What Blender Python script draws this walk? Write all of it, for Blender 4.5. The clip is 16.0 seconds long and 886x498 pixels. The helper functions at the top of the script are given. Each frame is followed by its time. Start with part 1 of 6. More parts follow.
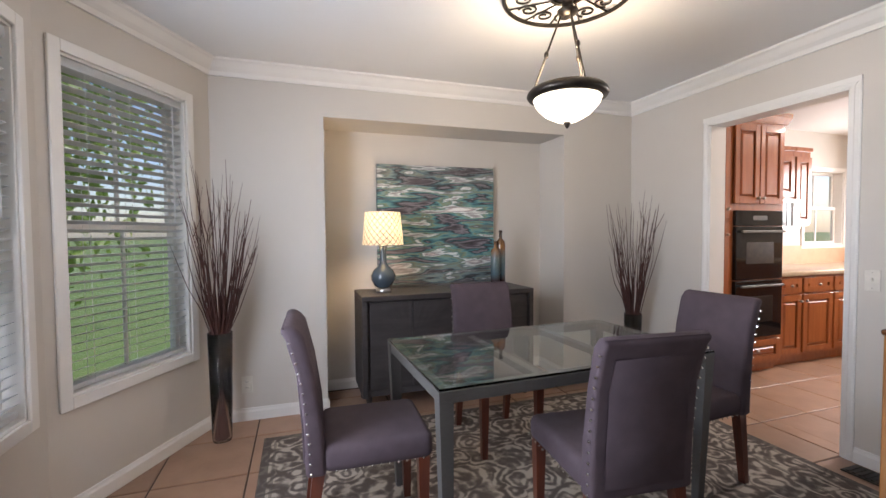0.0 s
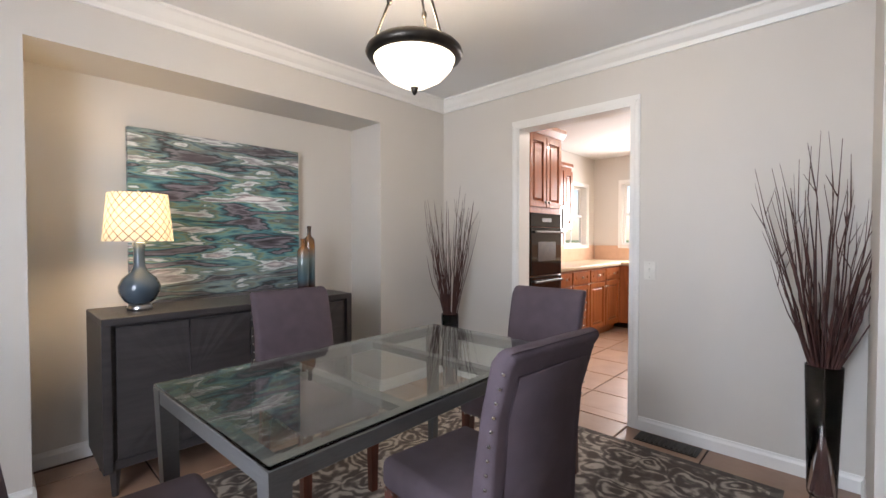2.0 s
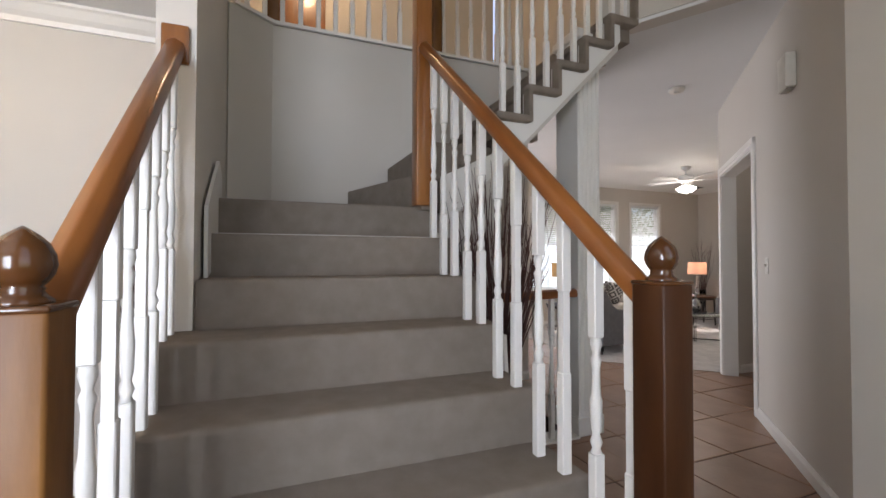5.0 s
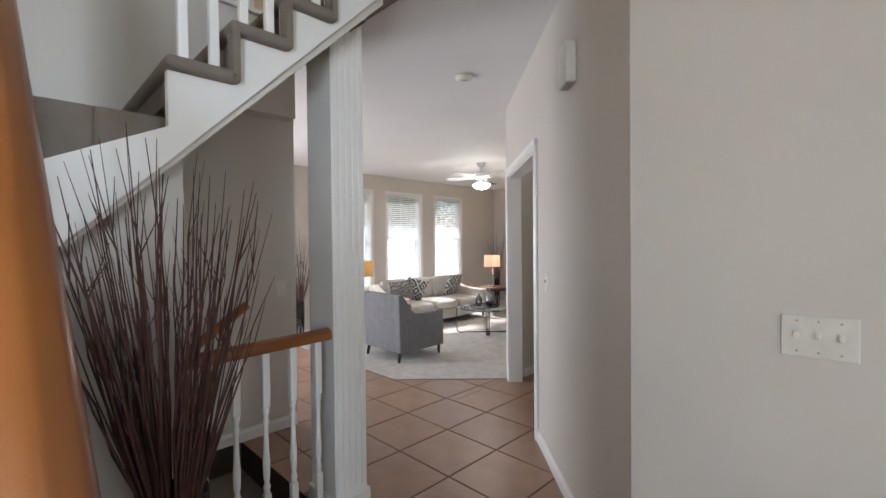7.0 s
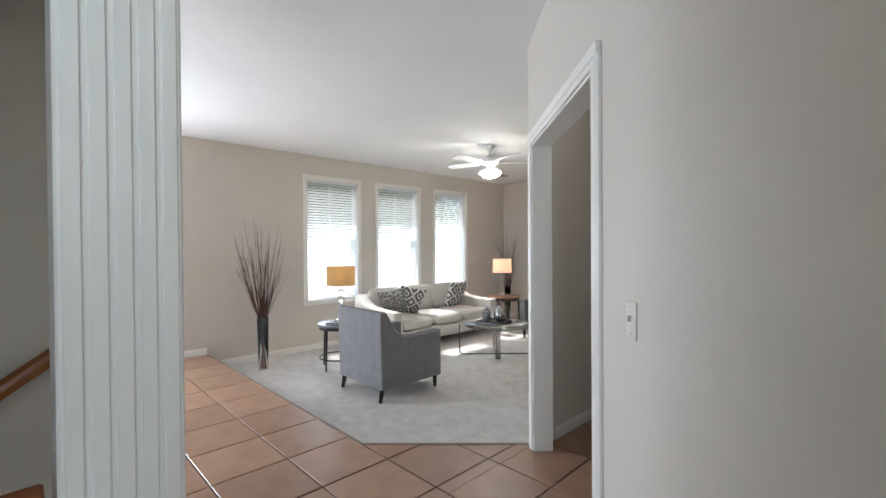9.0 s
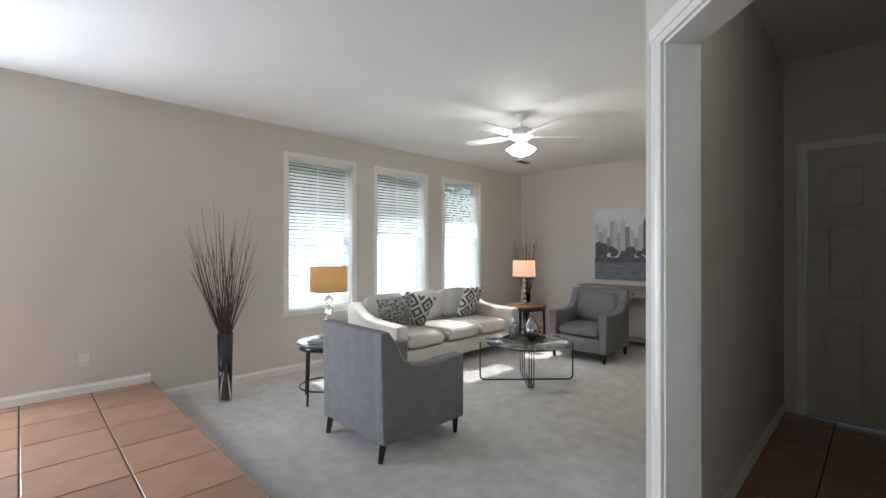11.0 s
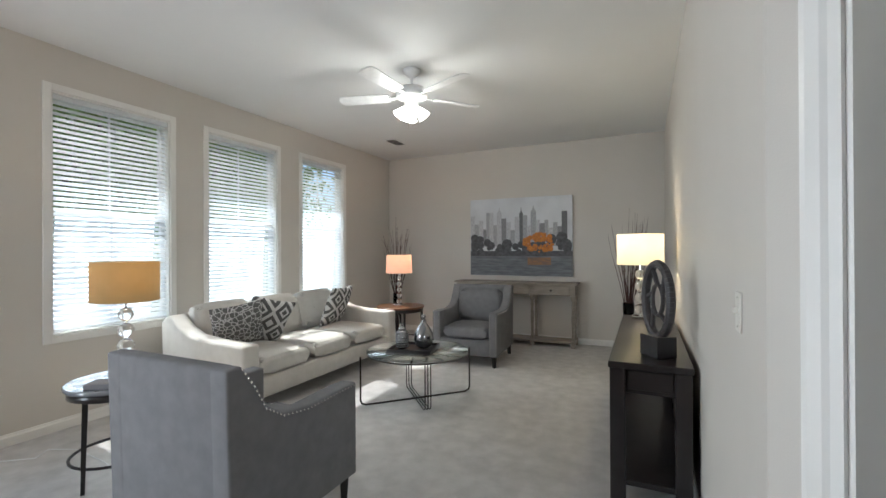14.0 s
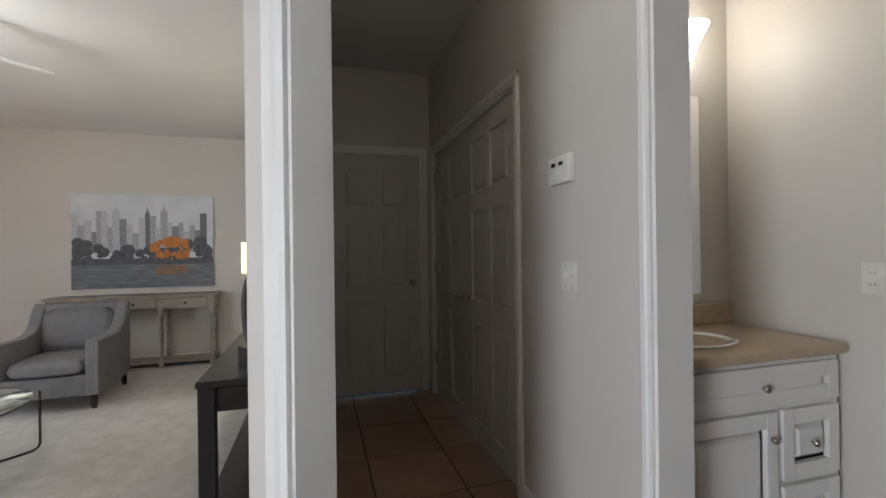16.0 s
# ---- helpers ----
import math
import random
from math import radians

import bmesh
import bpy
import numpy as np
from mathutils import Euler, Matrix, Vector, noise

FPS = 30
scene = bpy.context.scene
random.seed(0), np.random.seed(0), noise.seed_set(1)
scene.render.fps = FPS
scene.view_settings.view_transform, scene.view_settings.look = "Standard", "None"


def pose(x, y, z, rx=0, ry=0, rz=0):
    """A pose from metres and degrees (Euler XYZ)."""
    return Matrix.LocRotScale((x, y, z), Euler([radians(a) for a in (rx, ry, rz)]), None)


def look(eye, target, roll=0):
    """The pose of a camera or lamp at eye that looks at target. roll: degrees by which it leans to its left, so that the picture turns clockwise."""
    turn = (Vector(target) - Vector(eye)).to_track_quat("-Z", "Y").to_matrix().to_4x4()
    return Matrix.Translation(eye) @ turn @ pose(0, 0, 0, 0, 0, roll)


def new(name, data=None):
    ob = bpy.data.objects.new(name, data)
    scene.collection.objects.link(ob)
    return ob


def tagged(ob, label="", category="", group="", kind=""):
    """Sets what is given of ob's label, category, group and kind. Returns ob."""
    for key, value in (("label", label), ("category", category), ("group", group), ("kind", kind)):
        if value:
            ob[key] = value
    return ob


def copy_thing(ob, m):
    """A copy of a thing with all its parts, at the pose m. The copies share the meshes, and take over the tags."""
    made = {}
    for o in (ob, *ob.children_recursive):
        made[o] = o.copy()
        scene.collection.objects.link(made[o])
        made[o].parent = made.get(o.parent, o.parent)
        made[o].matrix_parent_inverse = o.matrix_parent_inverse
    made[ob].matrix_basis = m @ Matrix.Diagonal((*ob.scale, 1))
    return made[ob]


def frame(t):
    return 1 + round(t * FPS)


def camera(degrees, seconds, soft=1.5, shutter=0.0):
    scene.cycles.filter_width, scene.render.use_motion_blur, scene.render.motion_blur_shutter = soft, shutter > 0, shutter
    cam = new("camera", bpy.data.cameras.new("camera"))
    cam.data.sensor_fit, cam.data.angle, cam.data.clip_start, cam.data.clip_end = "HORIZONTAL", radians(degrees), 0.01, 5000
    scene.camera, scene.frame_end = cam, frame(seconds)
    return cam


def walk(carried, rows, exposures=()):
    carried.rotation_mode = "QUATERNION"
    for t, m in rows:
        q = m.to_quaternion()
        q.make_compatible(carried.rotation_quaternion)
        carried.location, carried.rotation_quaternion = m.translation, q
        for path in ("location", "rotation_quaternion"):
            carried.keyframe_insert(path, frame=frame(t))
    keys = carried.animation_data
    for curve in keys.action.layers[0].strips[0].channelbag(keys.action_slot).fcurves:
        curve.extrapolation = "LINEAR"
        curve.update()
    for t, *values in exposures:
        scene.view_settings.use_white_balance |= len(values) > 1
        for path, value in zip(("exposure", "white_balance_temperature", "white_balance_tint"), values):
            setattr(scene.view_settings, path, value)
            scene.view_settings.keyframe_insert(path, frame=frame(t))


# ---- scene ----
cam = camera(91.6, 16.0)
METRES, EYE, TILT, LEAN, TURN = 6.5, 1.2, 0.0, 0.0, -20.2
EXPOSURES = [(0, 0.1, 6250, 20), (2.5, 0.2, 6200, 18), (4.0, 0.2, 6400, 20), (5.0, 0.4, 6450, 18), (7.3, 0.85, 6050, 14), (9.0, 0.95, 5850, 9), (11.5, 0.62, 5800, 8), (14.3, 0.6, 5800, 6), (16.0, 0.8, 5900, 10)]
PATH = [
    (0, (0.947, 0.169, 1.287), (1.581, 2.064, 1.215), -0.4),
    (0.5, (0.916, 0.367, 1.267), (1.72, 2.196, 1.192), -0.5),
    (1, (0.948, 0.514, 1.243), (1.947, 2.246, 1.174), -0.4),
    (1.5, (0.982, 0.628, 1.224), (2.204, 2.21, 1.164), -0.1),
    (2, (1.011, 0.705, 1.216), (2.462, 2.081, 1.17), -0.0),
    (2.5, (1.021, 0.752, 1.19), (2.701, 1.837, 1.175), 0.4),
    (3, (1.039, 0.746, 1.18), (2.896, 1.489, 1.19), 0.5),
    (3.5, (1.055, 0.668, 1.195), (3.018, 1.053, 1.207), 0.2),
    (4, (1.081, 0.538, 1.191), (3.081, 0.54, 1.211), 0.1),
    (4.5, (1.107, 0.388, 1.194), (3.071, 0.013, 1.22), 0.0),
    (5, (1.142, 0.244, 1.191), (3.0, -0.495, 1.233), 0.1),
    (5.2, (1.166, 0.186, 1.198), (2.964, -0.689, 1.240), 0.1),
    (7.3, (1.749, -0.736, 1.406), (3.144, -2.169, 1.38), -0.6),
    (7.5, (1.826, -0.857, 1.395), (3.217, -2.293, 1.375), -0.6),
    (8, (2.01, -1.177, 1.389), (3.413, -2.601, 1.373), -0.5),
    (8.5, (2.267, -1.428, 1.385), (3.688, -2.835, 1.367), -0.4),
    (9, (2.56, -1.641, 1.372), (3.995, -3.035, 1.356), -0.4),
    (11.3, (3.789, -2.481, 1.276), (5.212, -3.887, 1.281), 0.0),
    (11.5, (3.879, -2.538, 1.28), (5.294, -3.951, 1.284), -0.2),
    (12, (4.076, -2.635, 1.266), (5.451, -4.087, 1.265), -0.1),
    (12.5, (4.227, -2.759, 1.237), (5.538, -4.269, 1.239), -0.1),
    (13, (4.361, -2.855, 1.201), (5.571, -4.447, 1.203), -0.1),
    (13.5, (4.499, -2.941, 1.168), (5.561, -4.636, 1.173), -0.1),
    (14, (4.554, -2.986, 1.173), (5.402, -4.797, 1.178), -0.3),
    (14.5, (4.54, -2.98, 1.196), (5.083, -4.905, 1.201), -0.3),
    (15, (4.447, -2.987, 1.212), (4.622, -4.979, 1.219), -0.5),
    (15.5, (4.325, -3.005, 1.219), (4.114, -4.994, 1.225), -0.6),
    (16, (4.138, -3.054, 1.223), (3.586, -4.976, 1.224), -0.7),
]
walk(cam, [(t, look(eye, target, roll)) for t, eye, target, roll in PATH], EXPOSURES)

# ---- light ----
world = bpy.data.worlds.new("sky")
scene.world = world
world.use_nodes = True
wn = world.node_tree.nodes
sky = wn.new("ShaderNodeTexSky")
sky.sky_type = "NISHITA"
sky.sun_disc = False
sky.sun_elevation = radians(53)
sky.sun_rotation = radians(90)
world.node_tree.links.new(sky.outputs[0], wn["Background"].inputs[0])
wn["Background"].inputs[1].default_value = 0.15


def lamp(name, kind, place, target, energy, color=(1, 1, 1), size=1.0, size_y=None):
    data = bpy.data.lights.new(name, kind)
    data.energy, data.color = energy, color
    if kind == "AREA":
        data.shape, data.size, data.size_y = "RECTANGLE", size, size_y or size
    elif kind == "SUN":
        data.angle = radians(0.6)
    else:
        data.shadow_soft_size = size
    ob = new(name, data)
    ob.matrix_world = look(place, target)
    return ob


lamp("sun", "SUN", (30, 0, 40), (0, 1.0, 0), 5.0, (1, 0.95, 0.87))
# daylight that enters by the windows; two fill lamps stand in added west openings
DAY = (0.80, 0.91, 1.0)
# dining fill out of view, partly in a bay window added for it
lamp("side_window_light", "AREA", (-0.14, 1.42, 1.3), (2.0, 1.5, 1.0), 76, DAY, 1.0, 1.5)
# foyer fill behind the camera; no window is known there
lamp("entry_window_light", "AREA", (-0.14, -0.85, 2.5), (3.0, -0.85, 2.1), 12, (1, 0.96, 0.88), 1.7, 3.6)
lamp("kitchen_window_light", "AREA", (7.42, 2.4, 1.6), (4.5, 2.2, 1.0), 70, (1, 0.97, 0.9), 1.1, 1.0)
lamp("patio_door_light", "AREA", (8.60, -1.2, 1.1), (5, -3.0, 1.1), 90, (0.94, 0.97, 1.0), 1.3, 2.0)
for y in (-5.13, -6.43, -7.74):
    lamp("living_window_light", "AREA", (8.76, y, 1.15), (4.0, y, 0.8), 9, DAY, 0.75, 1.1)

# ---- materials ----


def mat(name, color, rough=0.6, metal=0.0, color2=None, scale=8.0, bump=0.0, bscale=60.0, stretch=(1, 1, 1), spec=0.5, coat=0.0, jitter=0.0, detail=6.0):
    """A surface with a slow change of colour, fine grain and relief, at real size."""
    m = bpy.data.materials.new(name)
    m.use_nodes = True
    nt = m.node_tree
    b = nt.nodes["Principled BSDF"]
    b.inputs["Roughness"].default_value, b.inputs["Metallic"].default_value = rough, metal
    b.inputs["Specular IOR Level"].default_value, b.inputs["Coat Weight"].default_value = spec, coat
    c2 = color2 or tuple(c * 0.88 for c in color)
    tc = nt.nodes.new("ShaderNodeTexCoord")
    mp = nt.nodes.new("ShaderNodeMapping")
    mp.inputs["Scale"].default_value = stretch
    nt.links.new(tc.outputs["Object"], mp.inputs[0])
    n1 = nt.nodes.new("ShaderNodeTexNoise")
    n1.inputs["Scale"].default_value, n1.inputs["Detail"].default_value = scale, detail
    nt.links.new(mp.outputs[0], n1.inputs["Vector"])
    ramp = nt.nodes.new("ShaderNodeValToRGB")
    ramp.color_ramp.elements[0].position, ramp.color_ramp.elements[1].position = 0.3, 0.7
    ramp.color_ramp.elements[0].color, ramp.color_ramp.elements[1].color = (*color, 1), (*c2, 1)
    nt.links.new(n1.outputs[0], ramp.inputs[0])
    out = ramp.outputs[0]
    if jitter:
        info = nt.nodes.new("ShaderNodeObjectInfo")
        hsv = nt.nodes.new("ShaderNodeHueSaturation")
        rng = nt.nodes.new("ShaderNodeMapRange")
        rng.inputs["To Min"].default_value, rng.inputs["To Max"].default_value = 1 - jitter, 1 + jitter
        nt.links.new(info.outputs["Random"], rng.inputs[0])
        nt.links.new(rng.outputs[0], hsv.inputs["Value"])
        nt.links.new(out, hsv.inputs["Color"])
        out = hsv.outputs[0]
    nt.links.new(out, b.inputs["Base Color"])
    if bump:
        n2 = nt.nodes.new("ShaderNodeTexNoise")
        n2.inputs["Scale"].default_value, n2.inputs["Detail"].default_value = bscale, 4
        nt.links.new(mp.outputs[0], n2.inputs["Vector"])
        bp = nt.nodes.new("ShaderNodeBump")
        bp.inputs["Strength"].default_value, bp.inputs["Distance"].default_value = bump, 0.01
        nt.links.new(n2.outputs[0], bp.inputs["Height"])
        nt.links.new(bp.outputs[0], b.inputs["Normal"])
    return m


def glow(name, color, strength, base=(0.8, 0.8, 0.8)):
    m = mat(name, base, 0.5)
    b = m.node_tree.nodes["Principled BSDF"]
    b.inputs["Emission Color"].default_value = (*color, 1)
    b.inputs["Emission Strength"].default_value = strength
    return m


def glass(name, color=(1, 1, 1), rough=0.0, ior=1.45):
    m = mat(name, color, rough)
    b = m.node_tree.nodes["Principled BSDF"]
    for link in list(b.inputs["Base Color"].links):
        m.node_tree.links.remove(link)
    b.inputs["Base Color"].default_value = (*color, 1)
    b.inputs["Transmission Weight"].default_value, b.inputs["IOR"].default_value = 1.0, ior
    return m


M = dict(
    wall=mat("wall_paint", (0.60, 0.560, 0.505), 0.55, color2=(0.575, 0.535, 0.48), scale=1.5, bump=0.06, bscale=180),
    ceiling=mat("ceiling_paint", (0.74, 0.74, 0.73), 0.8, color2=(0.70, 0.70, 0.69), scale=1.2, bump=0.08, bscale=140),
    trim=mat("white_trim_paint", (0.78, 0.76, 0.72), 0.35, color2=(0.74, 0.72, 0.68), scale=3, bump=0.02, bscale=90),
    tile=mat("clay_floor_tile", (0.33, 0.20, 0.13), 0.36, color2=(0.25, 0.145, 0.095), scale=5, bump=0.10, bscale=30, jitter=0.12),
    grout=mat("brown_grout", (0.07, 0.045, 0.033), 0.9, scale=30),
    carpet=mat("pale_cut_carpet", (0.68, 0.65, 0.62), 0.95, color2=(0.55, 0.525, 0.50), scale=9, bump=0.9, bscale=420, spec=0.1, detail=9),
    stair_carpet=mat("taupe_stair_carpet", (0.34, 0.285, 0.24), 0.95, color2=(0.285, 0.24, 0.20), scale=14, bump=0.9, bscale=500, spec=0.1),
    oak=mat("varnished_oak", (0.31, 0.118, 0.027), 0.28, color2=(0.18, 0.060, 0.013), scale=5, stretch=(3, 3, 0.35), bump=0.05, bscale=30, coat=0.3),
    oak_x=mat("varnished_oak_rail", (0.30, 0.105, 0.022), 0.3, color2=(0.17, 0.052, 0.011), scale=5, stretch=(0.35, 3, 3), bump=0.05, bscale=30, coat=0.15),
    oak_end=mat("pale_oak_face", (0.24, 0.105, 0.024), 0.42, color2=(0.12, 0.045, 0.010), scale=6, stretch=(2.2, 2.2, 0.5), spec=0.3, bump=0.04),
    cherry=mat("cherry_cabinet_wood", (0.33, 0.105, 0.03), 0.3, color2=(0.22, 0.06, 0.016), scale=6, stretch=(4, 4, 0.4), bump=0.04, coat=0.25),
    leg=mat("red_brown_leg_wood", (0.13, 0.032, 0.016), 0.3, color2=(0.07, 0.018, 0.01), scale=8, stretch=(4, 4, 0.5), coat=0.3),
    plum=mat("plum_grey_upholstery", (0.10, 0.075, 0.085), 0.8, color2=(0.082, 0.06, 0.07), scale=14, bump=0.25, bscale=700, spec=0.2),
    nail=mat("polished_nailhead", (0.8, 0.78, 0.75), 0.2, 1.0),
    grey_metal=mat("brushed_grey_metal", (0.115, 0.11, 0.105), 0.42, 0.35, color2=(0.09, 0.087, 0.083), scale=40, stretch=(1, 1, 12)),
    charcoal=mat("charcoal_stained_wood", (0.05, 0.043, 0.042), 0.45, color2=(0.030, 0.026, 0.026), scale=9, stretch=(0.6, 4, 4), bump=0.12, bscale=60),
    black=mat("black_painted_wood", (0.018, 0.014, 0.014), 0.28, color2=(0.010, 0.008, 0.008), scale=12, bump=0.03),
    black_gloss=mat("black_oven_glass", (0.008, 0.008, 0.009), 0.06, spec=0.6),
    dark_metal=mat("dark_bronze_metal", (0.035, 0.03, 0.026), 0.35, 0.8, color2=(0.055, 0.045, 0.035), scale=25),
    steel=mat("stainless_steel", (0.55, 0.54, 0.53), 0.28, 1.0, scale=30, stretch=(1, 1, 10)),
    chrome=mat("chrome", (0.85, 0.85, 0.85), 0.06, 1.0),
    twig=mat("dark_red_twig", (0.085, 0.030, 0.022), 0.7, color2=(0.045, 0.017, 0.014), scale=20, bump=0.3, bscale=90),
    sofa=mat("ivory_sofa_fabric", (0.60, 0.57, 0.52), 0.85, color2=(0.55, 0.52, 0.47), scale=12, bump=0.25, bscale=800, spec=0.2),
    greyfab=mat("grey_chair_fabric", (0.215, 0.21, 0.215), 0.85, color2=(0.18, 0.176, 0.182), scale=14, bump=0.25, bscale=800, spec=0.2),
    limed=mat("limed_grey_wood", (0.33, 0.285, 0.235), 0.6, color2=(0.22, 0.185, 0.15), scale=10, stretch=(0.6, 4, 4), bump=0.15, bscale=70),
    walnut=mat("walnut_top", (0.17, 0.075, 0.03), 0.3, color2=(0.10, 0.042, 0.018), scale=7, stretch=(0.5, 4, 1), coat=0.3),
    glaze=mat("slate_blue_ceramic_glaze", (0.06, 0.085, 0.105), 0.12, color2=(0.045, 0.065, 0.085), scale=5, coat=0.6),
    shade_white=glow("lit_linen_shade", (1.0, 0.83, 0.45), 0.40, (0.75, 0.7, 0.6)),
    shade_pink=glow("lit_pink_shade", (1.0, 0.50, 0.28), 0.32, (0.7, 0.55, 0.5)),
    shade_tan=glow("lit_tan_shade", (1.0, 0.62, 0.22), 0.09, (0.50, 0.38, 0.22)),
    bulb=glow("lit_frosted_glass", (1.0, 0.93, 0.80), 9.0),
    bulb_warm=glow("lit_alabaster_bowl", (1.0, 0.86, 0.62), 3.4, (0.85, 0.8, 0.7)),
    plastic=mat("ivory_plastic", (0.72, 0.69, 0.62), 0.35, scale=20),
    white_plastic=mat("white_plastic", (0.78, 0.78, 0.77), 0.35, scale=20),
    slat=mat("white_blind_slat", (0.80, 0.80, 0.79), 0.4, scale=8),
    door=mat("off_white_door_paint", (0.60, 0.57, 0.52), 0.45, color2=(0.56, 0.53, 0.48), scale=4, stretch=(6, 6, 0.5), bump=0.05, bscale=60),
    nickel=mat("satin_nickel", (0.42, 0.38, 0.33), 0.3, 1.0),
    counter=mat("tan_solid_counter", (0.52, 0.40, 0.27), 0.3, color2=(0.42, 0.31, 0.20), scale=22),
    peach=mat("peach_backsplash_tile", (0.62, 0.40, 0.27), 0.3, color2=(0.55, 0.35, 0.23), scale=9),
    porcelain=mat("white_porcelain", (0.85, 0.84, 0.82), 0.08, coat=0.5),
    silver=mat("mercury_silver_glass", (0.45, 0.44, 0.43), 0.10, 0.9, color2=(0.20, 0.20, 0.21), scale=14),
    leaf=mat("tree_leaf", (0.15, 0.23, 0.03), 0.6, color2=(0.08, 0.15, 0.02), scale=3),
    bark=mat("tree_bark", (0.10, 0.075, 0.055), 0.9, scale=12, bump=0.5, stretch=(3, 3, 0.5)),
    grass=mat("grass", (0.07, 0.13, 0.03), 0.9, color2=(0.10, 0.15, 0.04), scale=2, bump=0.6, bscale=40),
    patio=mat("pale_concrete", (0.55, 0.58, 0.62), 0.8, color2=(0.48, 0.51, 0.55), scale=1.5, bump=0.2),
    siding=mat("pale_blue_grey_siding", (0.45, 0.52, 0.58), 0.6, color2=(0.40, 0.47, 0.53), scale=2),
    glass=glass("window_glass"),
    table_glass=glass("green_tinted_glass", (0.90, 0.97, 0.94)),
    vase_glass=glass("clear_vase_glass", (0.96, 0.97, 0.97)),
    crystal=glass("crystal", (1, 1, 1), 0.0, 1.5),
    mirror=mat("mirror", (0.9, 0.9, 0.9), 0.01, 1.0),
)



def translucent(name, color, share=0.45):
    """Thin white vinyl that lets some daylight through."""
    m = mat(name, color, 0.4, scale=8)
    nt = m.node_tree
    tr = nt.nodes.new("ShaderNodeBsdfTranslucent")
    tr.inputs[0].default_value = (*color, 1)
    mx = nt.nodes.new("ShaderNodeMixShader")
    mx.inputs[0].default_value = share
    nt.links.new(nt.nodes["Principled BSDF"].outputs[0], mx.inputs[1])
    nt.links.new(tr.outputs[0], mx.inputs[2])
    nt.links.new(mx.outputs[0], nt.nodes["Material Output"].inputs[0])
    return m


M["slat"] = translucent("white_blind_slat", (0.82, 0.83, 0.83))
M["leaf"] = translucent("tree_leaf", (0.17, 0.27, 0.05), 0.5)
# oak of the right newel, with its shade put into a darker colour
M["newel_shaded"] = mat("dark_oak_newel", (0.062, 0.021, 0.006), 0.4, color2=(0.03, 0.010, 0.003), scale=5, stretch=(2.2, 2.2, 0.5), bump=0.04, spec=0.25)

# ---- small tools ----


def box(bm, x0, x1, y0, y1, z0, z1, bevel=0.0, seg=1):
    b = bmesh.new()
    bmesh.ops.create_cube(b, size=1, matrix=Matrix.Translation(((x0 + x1) / 2, (y0 + y1) / 2, (z0 + z1) / 2)) @ Matrix.Diagonal((abs(x1 - x0), abs(y1 - y0), abs(z1 - z0), 1)))
    if bevel:
        bmesh.ops.bevel(b, geom=b.edges[:], offset=bevel, segments=seg, affect="EDGES", profile=0.5)
    return merge(bm, b)


def merge(bm, b, m=None):
    if m is not None:
        b.transform(m)
    me = bpy.data.meshes.new("tmp")
    b.to_mesh(me)
    b.free()
    bm.from_mesh(me)
    bpy.data.meshes.remove(me)
    return bm


def tube(bm, p0, p1, r0, r1=None, n=10):
    p0, p1 = Vector(p0), Vector(p1)
    d = p1 - p0
    b = bmesh.new()
    bmesh.ops.create_cone(b, cap_ends=True, segments=n, radius1=r0, radius2=r0 if r1 is None else r1, depth=d.length)
    return merge(bm, b, Matrix.Translation((p0 + p1) / 2) @ d.to_track_quat("Z", "Y").to_matrix().to_4x4())


def lathe(bm, prof, n=20, at=(0, 0, 0), cap=True):
    """Turns (radius, height) pairs round z."""
    rings = []
    for r, z in prof:
        rings.append([bm.verts.new((at[0] + r * math.cos(2 * math.pi * i / n), at[1] + r * math.sin(2 * math.pi * i / n), at[2] + z)) for i in range(n)])
    for a, b in zip(rings, rings[1:]):
        for i in range(n):
            f = bm.faces.new((a[i], a[(i + 1) % n], b[(i + 1) % n], b[i]))
            f.smooth = True
    if cap:
        bm.faces.new(rings[0][::-1])
        bm.faces.new(rings[-1])
    return bm


def prism(bm, pts, z0, z1):
    lo = [bm.verts.new((x, y, z0)) for x, y in pts]
    hi = [bm.verts.new((x, y, z1)) for x, y in pts]
    n = len(pts)
    for i in range(n):
        bm.faces.new((lo[i], lo[(i + 1) % n], hi[(i + 1) % n], hi[i]))
    bm.faces.new(lo[::-1])
    bm.faces.new(hi)
    bmesh.ops.recalc_face_normals(bm, faces=bm.faces[:])
    return bm


def shape(bm, pts, w0, w1, axis="x"):
    """Extrudes an outline given in (y, z), or in (x, z) for axis y, from w0 to w1."""
    mk = (lambda w, p: (w, p[0], p[1])) if axis == "x" else (lambda w, p: (p[0], w, p[1]))
    a = [bm.verts.new(mk(w0, p)) for p in pts]
    b = [bm.verts.new(mk(w1, p)) for p in pts]
    n = len(pts)
    for i in range(n):
        bm.faces.new((a[i], a[(i + 1) % n], b[(i + 1) % n], b[i]))
    bm.faces.new(a[::-1])
    bm.faces.new(b)
    bmesh.ops.recalc_face_normals(bm, faces=bm.faces[:])
    return bm


def soft(bm, off=0.02, seg=3):
    bmesh.ops.bevel(bm, geom=[e for e in bm.edges if e.is_manifold and e.calc_face_angle(0) > 0.5], offset=off, segments=seg, affect="EDGES", profile=0.5)
    for f in bm.faces:
        f.smooth = True
    return bm


def part(name, bm, material, parent=None, label="", at=None, smooth=False):
    me = bpy.data.meshes.new(name)
    if smooth:
        for f in bm.faces:
            f.smooth = True
    bm.to_mesh(me)
    bm.free()
    me.materials.append(material)
    ob = new(name, me)
    if at is not None:
        ob.matrix_basis = at
    if parent is not None:
        ob.parent = parent
    return tagged(ob, label)


